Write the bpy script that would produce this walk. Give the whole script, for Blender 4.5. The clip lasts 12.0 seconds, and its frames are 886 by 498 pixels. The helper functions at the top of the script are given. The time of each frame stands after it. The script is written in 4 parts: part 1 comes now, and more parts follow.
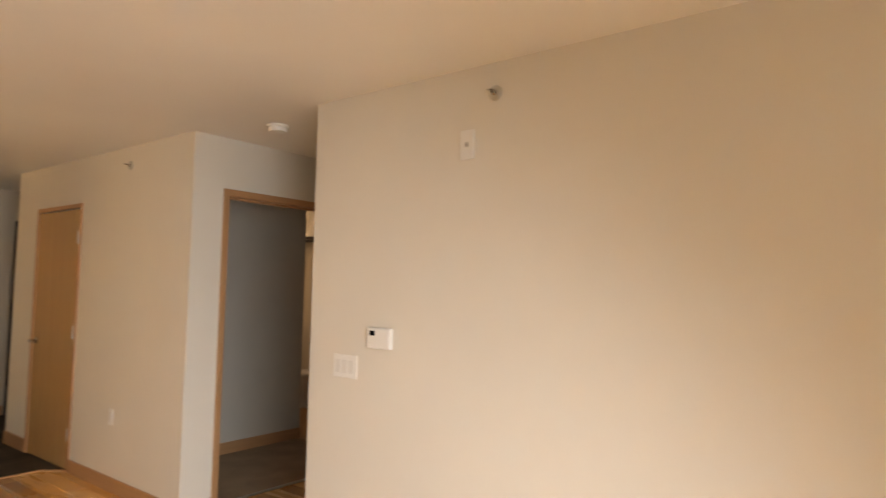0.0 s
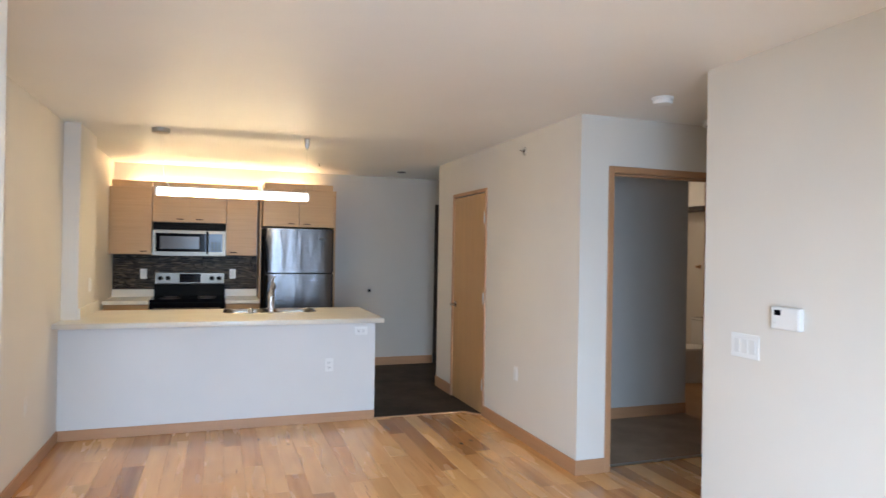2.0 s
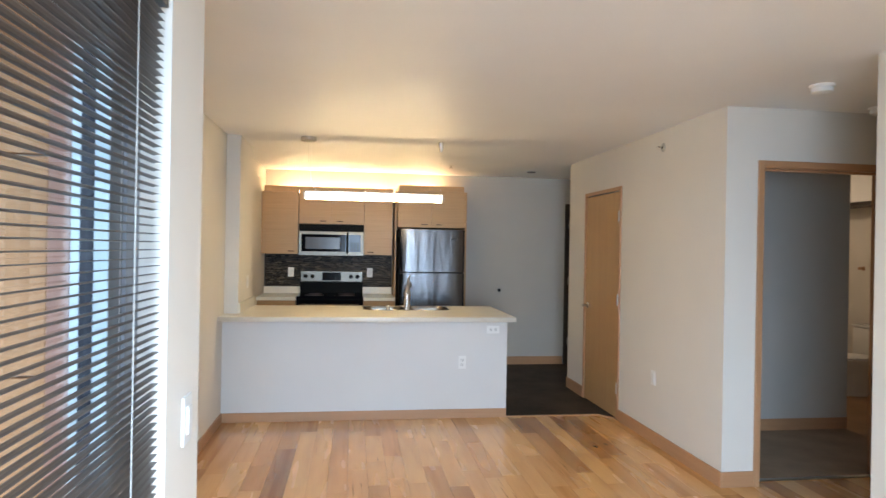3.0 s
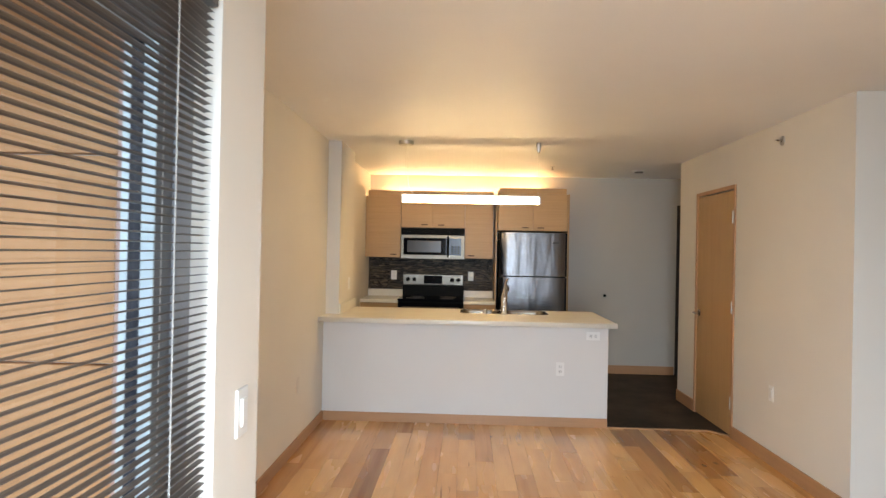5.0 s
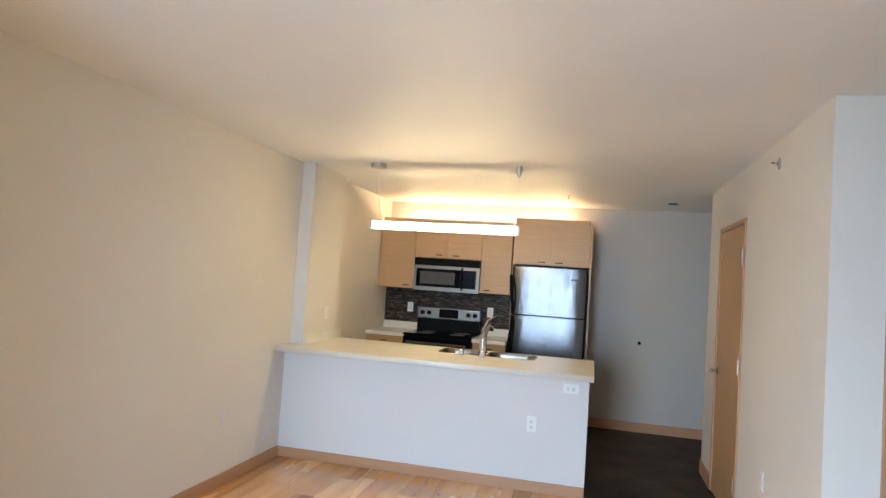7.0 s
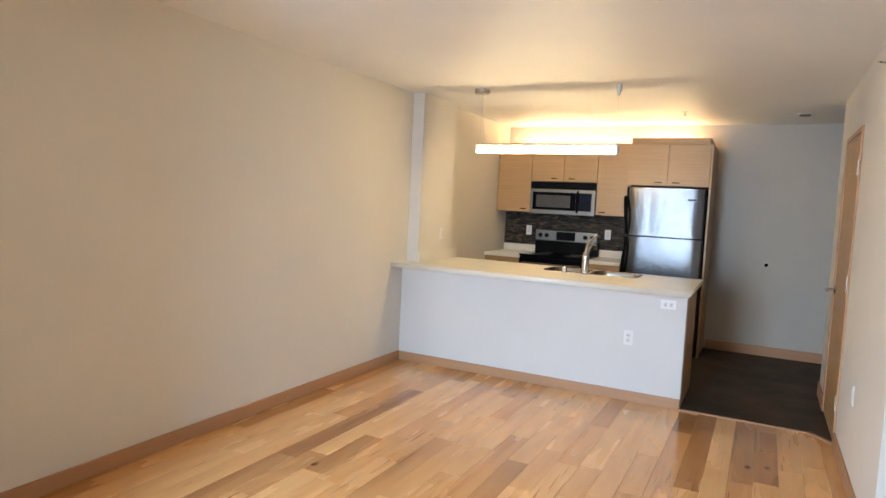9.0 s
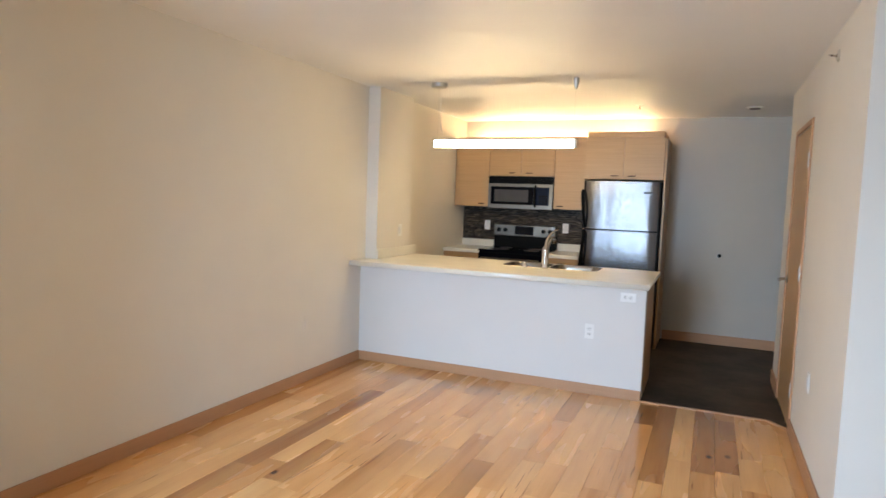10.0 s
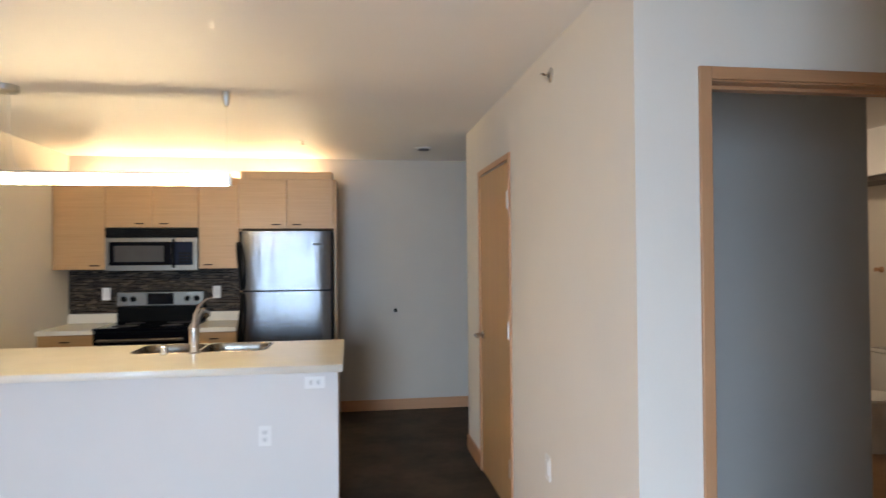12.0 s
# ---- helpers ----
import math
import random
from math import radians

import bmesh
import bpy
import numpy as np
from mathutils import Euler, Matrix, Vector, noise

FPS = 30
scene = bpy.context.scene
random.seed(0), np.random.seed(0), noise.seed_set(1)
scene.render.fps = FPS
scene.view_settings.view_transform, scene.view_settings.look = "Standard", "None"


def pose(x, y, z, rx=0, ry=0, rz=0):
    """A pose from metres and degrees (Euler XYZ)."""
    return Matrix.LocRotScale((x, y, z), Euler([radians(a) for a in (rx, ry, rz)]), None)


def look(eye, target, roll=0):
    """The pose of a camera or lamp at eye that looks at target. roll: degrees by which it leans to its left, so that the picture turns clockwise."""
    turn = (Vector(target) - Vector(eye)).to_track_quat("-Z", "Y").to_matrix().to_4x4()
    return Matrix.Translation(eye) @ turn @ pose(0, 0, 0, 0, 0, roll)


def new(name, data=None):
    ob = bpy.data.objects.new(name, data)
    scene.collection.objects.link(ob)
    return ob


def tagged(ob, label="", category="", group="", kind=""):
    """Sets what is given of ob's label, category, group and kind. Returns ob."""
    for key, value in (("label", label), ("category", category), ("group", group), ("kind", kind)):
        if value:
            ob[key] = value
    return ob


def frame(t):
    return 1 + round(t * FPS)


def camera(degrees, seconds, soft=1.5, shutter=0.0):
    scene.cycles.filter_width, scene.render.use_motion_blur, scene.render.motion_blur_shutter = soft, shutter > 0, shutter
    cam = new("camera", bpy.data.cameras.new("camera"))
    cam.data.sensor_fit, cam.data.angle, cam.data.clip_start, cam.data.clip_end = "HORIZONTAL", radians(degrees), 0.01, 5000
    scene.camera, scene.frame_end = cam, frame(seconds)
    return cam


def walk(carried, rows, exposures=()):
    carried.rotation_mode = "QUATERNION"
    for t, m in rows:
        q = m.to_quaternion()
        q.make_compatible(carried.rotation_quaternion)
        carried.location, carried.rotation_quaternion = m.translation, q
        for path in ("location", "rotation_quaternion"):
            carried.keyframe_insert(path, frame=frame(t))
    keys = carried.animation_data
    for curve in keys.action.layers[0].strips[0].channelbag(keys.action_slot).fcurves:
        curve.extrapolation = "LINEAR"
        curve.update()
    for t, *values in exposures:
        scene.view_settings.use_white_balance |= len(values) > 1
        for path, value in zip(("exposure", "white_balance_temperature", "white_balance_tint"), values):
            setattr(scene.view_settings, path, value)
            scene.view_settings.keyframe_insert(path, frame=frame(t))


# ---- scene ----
cam = camera(70.3, 12.0, soft=1.4, shutter=0.3)
PATH = [
    (0, (0.814, 0.411, 1.48), (2.392, 1.634, 1.603), 1.2),
    (0.5, (0.77, 0.436, 1.512), (2.107, 1.921, 1.596), 1.2),
    (1, (0.741, 0.417, 1.489), (1.847, 2.082, 1.548), 0.8),
    (1.5, (0.716, 0.42, 1.504), (1.606, 2.211, 1.529), 0.7),
    (2, (0.686, 0.406, 1.503), (1.353, 2.291, 1.509), 1.0),
    (2.5, (0.633, 0.388, 1.503), (1.1, 2.333, 1.503), 1.0),
    (3, (0.613, 0.373, 1.502), (0.897, 2.353, 1.501), 1.0),
    (3.5, (0.6, 0.358, 1.498), (0.716, 2.355, 1.497), 0.9),
    (5.5, (0.962, 0.543, 1.479), (0.848, 2.539, 1.505), 0.3),
    (6, (1.259, 0.753, 1.505), (1.061, 2.742, 1.569), -0.6),
    (6.5, (1.607, 0.922, 1.511), (1.271, 2.892, 1.589), 1.4),
    (7, (1.996, 1.074, 1.531), (1.523, 3.015, 1.628), 3.8),
    (7.5, (2.281, 1.093, 1.551), (1.592, 2.969, 1.638), 4.7),
    (9.5, (2.476, 0.893, 1.457), (1.57, 2.666, 1.266), 2.5),
    (10, (2.415, 0.99, 1.476), (1.635, 2.825, 1.318), 2.1),
    (10.5, (2.301, 1.139, 1.484), (1.755, 3.062, 1.433), 0.8),
    (11, (2.202, 1.426, 1.466), (1.891, 3.402, 1.443), 0.1),
    (11.5, (2.135, 1.825, 1.48), (2.05, 3.823, 1.473), 0.1),
    (12, (2.075, 2.216, 1.497), (2.367, 4.194, 1.521), -0.5),
]
walk(cam, [(t, look(eye, target, roll)) for t, eye, target, roll in PATH], exposures=[
    (0.0, -0.45, 10900, 25), (0.3, -0.18, 7500, 19), (0.6, -0.1, 6900, 17), (1.8, -0.07, 6450, 15.5), (2.8, -0.1, 6600, 13), (3.5, -0.14, 7300, 15), (5.5, -0.22, 8000, 17.5),
    (6.5, 0.0, 6600, 14), (7.7, 0.02, 6350, 12.5), (9.5, 0.1, 6850, 15), (10.5, 0.0, 6450, 13.5), (12.0, 0.03, 6500, 14)])

# ---- plan ----
LEFT, JOG, JOG_Y = -0.467, 0.224, 2.072
RIGHT, RIGHT_NEAR = 2.98, 3.031
REAR, BACK, CEIL = -0.45, 8.40, 2.45
PEN_Y, PEN_END = 5.89, 2.0
HALL_Y, HALL_NEAR = 4.115, 3.0
TOP = 0.915

# ---- world and lights ----
world = bpy.data.worlds.new("overcast_sky")
scene.world = world
world.use_nodes = True
wn = world.node_tree.nodes
sky = wn.new("ShaderNodeTexSky")
sky.sky_type = "NISHITA"
sky.sun_disc = False
sky.sun_elevation, sky.sun_rotation = radians(44.5), radians(215)
wn["Background"].inputs["Strength"].default_value = 0.12
world.node_tree.links.new(sky.outputs["Color"], wn["Background"].inputs["Color"])


def lamp(name, kind, m, energy, color, **extra):
    data = bpy.data.lights.new(name, kind)
    data.energy, data.color = energy, color
    if kind == "AREA":
        data.shape, data.size, data.size_y = "RECTANGLE", extra["size"], extra["size_y"]
        data.spread = extra.get("spread", radians(180))
    if kind == "SUN":
        data.angle = extra["angle"]
    ob = new(name, data)
    ob.matrix_world = m
    return ob


lamp("sun", "SUN", look((-14, -20, 24), (0, 0, 0)), 0.6, (1.0, 0.95, 0.88), angle=radians(10))
lamp("rear_window_daylight", "AREA", look((0.92, REAR + 0.03, 1.2), (1.15, 3, -0.85)), 162, (0.50, 0.73, 1.0), size=1.18, size_y=2.1, spread=radians(122))


# ---- materials ----
def nodes_of(name):
    m = bpy.data.materials.new(name)
    m.use_nodes = True
    t = m.node_tree
    return m, t, t.nodes, t.links, t.nodes["Principled BSDF"]


def ramp(n, stops):
    r = n.new("ShaderNodeValToRGB")
    while len(r.color_ramp.elements) < len(stops):
        r.color_ramp.elements.new(0.5)
    for e, (p, c) in zip(r.color_ramp.elements, stops):
        e.position, e.color = p, (*c, 1)
    return r


def noise_node(n, l, vec, scale, detail=4, rough=0.55):
    x = n.new("ShaderNodeTexNoise")
    x.inputs["Scale"].default_value = scale
    x.inputs["Detail"].default_value = detail
    x.inputs["Roughness"].default_value = rough
    l.new(vec, x.inputs["Vector"])
    return x


def mapped(n, l, vec, scale):
    mp = n.new("ShaderNodeMapping")
    mp.inputs["Scale"].default_value = scale
    l.new(vec, mp.inputs["Vector"])
    return mp.outputs["Vector"]


def bump(n, l, height, b, strength, distance):
    k = n.new("ShaderNodeBump")
    k.inputs["Strength"].default_value, k.inputs["Distance"].default_value = strength, distance
    l.new(height, k.inputs["Height"])
    l.new(k.outputs["Normal"], b.inputs["Normal"])


def surface(name, color, rough=0.5, metal=0.0, vary=0.06, scale=3.0, grain=60.0, relief=0.1, depth=0.001, coat=0.0, spec=0.5):
    """Plain material with colour variation at two scales and a fine relief."""
    m, t, n, l, b = nodes_of(name)
    pos = n.new("ShaderNodeNewGeometry").outputs["Position"]
    a = noise_node(n, l, pos, scale, 3)
    g = noise_node(n, l, pos, grain, 4)
    mix = n.new("ShaderNodeMath")
    mix.operation = "MULTIPLY_ADD"
    l.new(g.outputs["Fac"], mix.inputs[0])
    mix.inputs[1].default_value = 0.35
    l.new(a.outputs["Fac"], mix.inputs[2])
    lo, hi = [max(0, c * (1 - vary)) for c in color], [min(1, c * (1 + vary)) for c in color]
    r = ramp(n, [(0.45, lo), (0.9, hi)])
    l.new(mix.outputs[0], r.inputs["Fac"])
    l.new(r.outputs["Color"], b.inputs["Base Color"])
    b.inputs["Roughness"].default_value, b.inputs["Metallic"].default_value = rough, metal
    b.inputs["Coat Weight"].default_value, b.inputs["Specular IOR Level"].default_value = coat, spec
    if relief:
        bump(n, l, g.outputs["Fac"], b, relief, depth)
    return m


def wood(name, light, dark, axis, rough=0.4, stretch=14.0, coat=0.0, fine=1.0, figure=0.5):
    """Wood whose grain runs along an axis (0, 1, 2)."""
    m, t, n, l, b = nodes_of(name)
    pos = n.new("ShaderNodeNewGeometry").outputs["Position"]
    info = n.new("ShaderNodeObjectInfo")
    shift = n.new("ShaderNodeVectorMath")
    shift.operation = "MULTIPLY_ADD"
    l.new(info.outputs["Random"], shift.inputs[0])
    shift.inputs[1].default_value = (17.0, 31.0, 23.0)
    l.new(pos, shift.inputs[2])
    sc = [stretch] * 3
    sc[axis] = 0.8
    v = mapped(n, l, shift.outputs["Vector"], sc)
    a = noise_node(n, l, v, 1.6, 5, 0.6)
    a.inputs["Distortion"].default_value = 1.2
    sf = [260.0 * fine] * 3
    sf[axis] = 5.0
    f = noise_node(n, l, mapped(n, l, shift.outputs["Vector"], sf), 1.0, 3)
    add = n.new("ShaderNodeMath")
    add.operation = "MULTIPLY_ADD"
    l.new(f.outputs["Fac"], add.inputs[0])
    add.inputs[1].default_value = 0.45
    l.new(a.outputs["Fac"], add.inputs[2])
    mid = [(p + q) / 2 for p, q in zip(light, dark)]
    r = ramp(n, [(0.5 - figure * 0.1, light), (0.75, [p * (1 - figure) + q * figure for p, q in zip(light, mid)]), (1.0, [p * (1 - figure) + q * figure for p, q in zip(light, dark)])])
    l.new(add.outputs[0], r.inputs["Fac"])
    out = r.outputs["Color"]
    l.new(out, b.inputs["Base Color"])
    b.inputs["Roughness"].default_value = rough
    b.inputs["Coat Weight"].default_value = coat
    b.inputs["Coat Roughness"].default_value = 0.25
    bump(n, l, f.outputs["Fac"], b, 0.12, 0.0006)
    return m


def plank_wood():
    """Prefinished maple: tone by plank, soft blotches, fine grain, dark streaks and a few knots."""
    m, t, n, l, b = nodes_of("maple_plank")
    pos = n.new("ShaderNodeNewGeometry").outputs["Position"]
    info = n.new("ShaderNodeObjectInfo")
    shift = n.new("ShaderNodeVectorMath")
    shift.operation = "MULTIPLY_ADD"
    l.new(info.outputs["Random"], shift.inputs[0])
    shift.inputs[1].default_value = (17.0, 31.0, 23.0)
    l.new(pos, shift.inputs[2])
    v = shift.outputs["Vector"]
    tone = ramp(n, [(0.0, (0.79, 0.45, 0.185)), (0.4, (0.74, 0.395, 0.148)), (0.66, (0.67, 0.335, 0.118)), (0.82, (0.55, 0.262, 0.088)), (1.0, (0.41, 0.185, 0.062))])
    l.new(info.outputs["Random"], tone.inputs["Fac"])

    def times(a, factor, c):
        mk = n.new("ShaderNodeMix")
        mk.data_type, mk.blend_type = "RGBA", "MULTIPLY"
        if isinstance(factor, float):
            mk.inputs["Factor"].default_value = factor
        else:
            l.new(factor, mk.inputs["Factor"])
        l.new(a, mk.inputs["A"])
        if isinstance(c, tuple):
            mk.inputs["B"].default_value = (*c, 1)
        else:
            l.new(c, mk.inputs["B"])
        return mk.outputs["Result"]

    blot = noise_node(n, l, mapped(n, l, v, (7, 0.9, 7)), 1.0, 2, 0.5)
    br = ramp(n, [(0.3, (0.86, 0.80, 0.73)), (0.52, (1.0, 1.0, 1.0)), (0.75, (1.05, 1.05, 1.04))])
    l.new(blot.outputs["Fac"], br.inputs["Fac"])
    out = times(tone.outputs["Color"], 1.0, br.outputs["Color"])
    fine = noise_node(n, l, mapped(n, l, v, (170, 5, 170)), 1.0, 3)
    fr = ramp(n, [(0.35, (0.94, 0.92, 0.90)), (0.6, (1.0, 1.0, 1.0))])
    l.new(fine.outputs["Fac"], fr.inputs["Fac"])
    out = times(out, 0.8, fr.outputs["Color"])
    # brown heartwood bands in some boards
    hw = noise_node(n, l, mapped(n, l, v, (11, 0.5, 11)), 1.0, 3, 0.55)
    hr = ramp(n, [(0.52, (0, 0, 0)), (0.72, (1, 1, 1))])
    l.new(hw.outputs["Fac"], hr.inputs["Fac"])
    some = ramp(n, [(0.5, (0, 0, 0)), (0.62, (1, 1, 1))])
    l.new(info.outputs["Random"], some.inputs["Fac"])
    hg = n.new("ShaderNodeMath")
    hg.operation = "MULTIPLY"
    l.new(hr.outputs["Color"], hg.inputs[0])
    l.new(some.outputs["Color"], hg.inputs[1])
    out = times(out, hg.outputs[0], (0.72, 0.60, 0.50))
    # thin dark mineral streaks, gathered in patches
    st = noise_node(n, l, mapped(n, l, v, (62, 1.7, 62)), 1.0, 3, 0.5)
    st.inputs["Distortion"].default_value = 0.25
    sr = ramp(n, [(0.625, (0, 0, 0)), (0.665, (1, 1, 1))])
    l.new(st.outputs["Fac"], sr.inputs["Fac"])
    patch = noise_node(n, l, mapped(n, l, v, (5.0, 1.1, 5.0)), 1.0, 2)
    gate = ramp(n, [(0.52, (0, 0, 0)), (0.62, (1, 1, 1))])
    l.new(patch.outputs["Fac"], gate.inputs["Fac"])
    g = n.new("ShaderNodeMath")
    g.operation = "MULTIPLY"
    l.new(sr.outputs["Color"], g.inputs[0])
    l.new(gate.outputs["Color"], g.inputs[1])
    out = times(out, g.outputs[0], (0.42, 0.29, 0.20))
    # knots
    vo = n.new("ShaderNodeTexVoronoi")
    l.new(mapped(n, l, v, (2.6, 1.5, 2.6)), vo.inputs["Vector"])
    vo.inputs["Scale"].default_value = 1.0
    kr = ramp(n, [(0.025, (1, 1, 1)), (0.06, (0, 0, 0))])
    l.new(vo.outputs["Distance"], kr.inputs["Fac"])
    out = times(out, kr.outputs["Color"], (0.25, 0.15, 0.09))
    l.new(out, b.inputs["Base Color"])
    rr = ramp(n, [(0.3, (0.2, 0.2, 0.2)), (0.7, (0.3, 0.3, 0.3))])
    l.new(blot.outputs["Fac"], rr.inputs["Fac"])
    l.new(rr.outputs["Color"], b.inputs["Roughness"])
    b.inputs["Coat Weight"].default_value, b.inputs["Coat Roughness"].default_value = 0.4, 0.1
    bump(n, l, fine.outputs["Fac"], b, 0.06, 0.0005)
    return m


def brushed(name, color, rough, axis, stretch=0.6, wave=55.0, line=1.0):
    m, t, n, l, b = nodes_of(name)
    pos = n.new("ShaderNodeNewGeometry").outputs["Position"]
    sc = [420.0] * 3
    sc[axis] = 3.0
    g = noise_node(n, l, mapped(n, l, pos, sc), 1.0, 2)
    w = noise_node(n, l, mapped(n, l, pos, (7.0, 7.0, 1.6)), 1.0, 2)
    r = ramp(n, [(0.3, [c * 0.9 for c in color]), (0.75, color)])
    l.new(g.outputs["Fac"], r.inputs["Fac"])
    l.new(r.outputs["Color"], b.inputs["Base Color"])
    b.inputs["Metallic"].default_value = 1.0
    b.inputs["Roughness"].default_value = rough
    b.inputs["Anisotropic"].default_value = stretch
    both = n.new("ShaderNodeMath")
    both.operation = "MULTIPLY_ADD"
    l.new(w.outputs["Fac"], both.inputs[0])
    both.inputs[1].default_value = wave
    lines = n.new("ShaderNodeMath")
    lines.operation = "MULTIPLY"
    l.new(g.outputs["Fac"], lines.inputs[0])
    lines.inputs[1].default_value = line
    l.new(lines.outputs[0], both.inputs[2])
    bump(n, l, both.outputs[0], b, 0.1, 0.0006)
    return m


def glow(name, color, strength):
    m, t, n, l, b = nodes_of(name)
    b.inputs["Base Color"].default_value = (0.8, 0.8, 0.78, 1)
    b.inputs["Emission Color"].default_value = (*color, 1)
    b.inputs["Emission Strength"].default_value = strength
    return m


def glass(name, tint=(1, 1, 1), rough=0.0):
    m, t, n, l, b = nodes_of(name)
    b.inputs["Base Color"].default_value = (*tint, 1)
    b.inputs["Transmission Weight"].default_value = 1.0
    b.inputs["Roughness"].default_value = rough
    b.inputs["IOR"].default_value = 1.45
    return m


PAINT = surface("wall_paint", (0.70, 0.657, 0.587), 0.75, vary=0.03, scale=1.2, grain=220, relief=0.25, depth=0.0015)
PAINT_PALE = surface("pale_wall_paint", (0.665, 0.65, 0.622), 0.75, vary=0.03, scale=1.2, grain=220, relief=0.25, depth=0.0015)
# own grey of the back wall; on the lobby wall it stands in for shade
PAINT_GREY_SHADE = surface("grey_and_shaded_wall_paint", (0.50, 0.470, 0.425), 0.75, vary=0.03, scale=1.2, grain=220, relief=0.25, depth=0.0015)
CEILING = surface("ceiling_paint", (0.82, 0.80, 0.77), 0.5, vary=0.03, scale=0.9, grain=130, relief=0.35, depth=0.002)
PLANK = plank_wood()
TRIM_X = wood("fir_trim_x", (0.47, 0.252, 0.128), (0.34, 0.17, 0.08), 0, rough=0.42, stretch=22)
TRIM_Y = wood("fir_trim_y", (0.47, 0.252, 0.128), (0.34, 0.17, 0.08), 1, rough=0.42, stretch=22)
TRIM_Z = wood("fir_trim_z", (0.47, 0.252, 0.128), (0.34, 0.17, 0.08), 2, rough=0.42, stretch=22)
CABINET = wood("bamboo_veneer", (0.46, 0.28, 0.125), (0.35, 0.20, 0.085), 0, rough=0.42, stretch=34, figure=0.8)
CABINET_Z = wood("bamboo_veneer_upright", (0.45, 0.27, 0.12), (0.34, 0.195, 0.08), 2, rough=0.42, stretch=30, figure=0.8)
DOOR_WOOD = wood("maple_door_veneer", (0.50, 0.305, 0.14), (0.39, 0.225, 0.095), 2, rough=0.4, stretch=12, figure=0.6)
DARK_DOOR = surface("dark_stained_door", (0.035, 0.026, 0.02), 0.45, vary=0.2)
QUARTZ = surface("cream_quartz", (0.76, 0.72, 0.63), 0.28, vary=0.06, scale=5, grain=300, relief=0.0)
KITCHEN_FLOOR = surface("dark_slate_vinyl", (0.050, 0.037, 0.024), 0.62, vary=0.5, scale=2.2, grain=14, relief=0.25, depth=0.002, spec=0.18)
CARPET = surface("taupe_carpet", (0.37, 0.255, 0.165), 0.95, vary=0.18, scale=4, grain=350, relief=0.8, depth=0.004)
BATH_FLOOR = surface("tan_sheet_vinyl", (0.30, 0.17, 0.08), 0.4, vary=0.2, scale=3, grain=25, relief=0.1)
STEEL = brushed("brushed_steel", (0.135, 0.12, 0.10), 0.34, 0)
BOWL_STEEL = brushed("sink_steel", (0.31, 0.275, 0.23), 0.26, 0, 0.2)
STEEL_UP = brushed("brushed_steel_upright", (0.135, 0.134, 0.138), 0.25, 0, 0.1, wave=120.0, line=7.0)
CHROME = surface("chrome", (0.55, 0.54, 0.53), 0.12, metal=1.0, vary=0.02, relief=0.0)
NICKEL = surface("satin_nickel", (0.55, 0.54, 0.51), 0.3, metal=1.0, vary=0.04, relief=0.0)
BLACK = surface("black_plastic", (0.006, 0.006, 0.006), 0.42, vary=0.2, relief=0.0, spec=0.04)
BLACK_GLASS = surface("black_glass", (0.004, 0.004, 0.006), 0.08, vary=0.1, relief=0.0, spec=0.09)
KEYPAD = surface("blue_black_panel", (0.008, 0.013, 0.028), 0.12, vary=0.1, relief=0.0, spec=0.2)
DARK_GREY = surface("charcoal_plastic", (0.05, 0.05, 0.055), 0.4, vary=0.1)
GREY_WINDOW = surface("oven_window_mesh", (0.05, 0.05, 0.055), 0.2, vary=0.1, relief=0.0)
WHITE = surface("white_plastic", (0.78, 0.77, 0.74), 0.35, vary=0.02, relief=0.0)
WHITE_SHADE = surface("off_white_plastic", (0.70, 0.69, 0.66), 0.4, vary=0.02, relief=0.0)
CERAMIC = surface("white_ceramic", (0.80, 0.79, 0.76), 0.1, vary=0.02, relief=0.0, coat=0.5)
WHITE_PAINT = surface("white_cabinet_paint", (0.78, 0.77, 0.75), 0.4, vary=0.02, relief=0.05)
GROUT = surface("grey_grout", (0.09, 0.075, 0.06), 0.8, vary=0.1)
VINYL = surface("white_vinyl_frame", (0.56, 0.68, 0.72), 0.4, vary=0.02, relief=0.0)
BRONZE = surface("dark_gasket", (0.012, 0.018, 0.03), 0.45, vary=0.1)
# sash and frame greys hold the shade of backlit white vinyl
SASH_SHADE = surface("shaded_sash_grey", (0.13, 0.135, 0.145), 0.45, vary=0.03, relief=0.0)
FRAME_SHADE = surface("shaded_frame_grey", (0.24, 0.245, 0.26), 0.45, vary=0.03, relief=0.0)
SLAT = surface("aluminium_slat_paint", (0.115, 0.085, 0.066), 0.36, vary=0.05, relief=0.0)
CORD = surface("blind_cord", (0.42, 0.40, 0.37), 0.7, vary=0.05)
STUCCO = surface("tan_stucco", (0.62, 0.36, 0.19), 0.9, vary=0.08, scale=0.8, grain=40, relief=0.4, depth=0.006)
PINKISH = surface("rose_render", (0.55, 0.33, 0.26), 0.9, vary=0.08)
CONCRETE = surface("outside_concrete", (0.28, 0.27, 0.26), 0.9, vary=0.15, scale=0.6, grain=20)
TUBE = glow("warm_lamp_tube", (1.0, 0.72, 0.38), 92.0)
DIFFUSER = glow("pendant_diffuser", (1.0, 0.79, 0.44), 48.0)
BATH_GLOW = glow("bath_lamp_glass", (1.0, 0.80, 0.58), 31.0)
PANE = glass("window_glass")
WAND = surface("milky_wand_plastic", (0.22, 0.21, 0.215), 0.25, vary=0.03, relief=0.0)


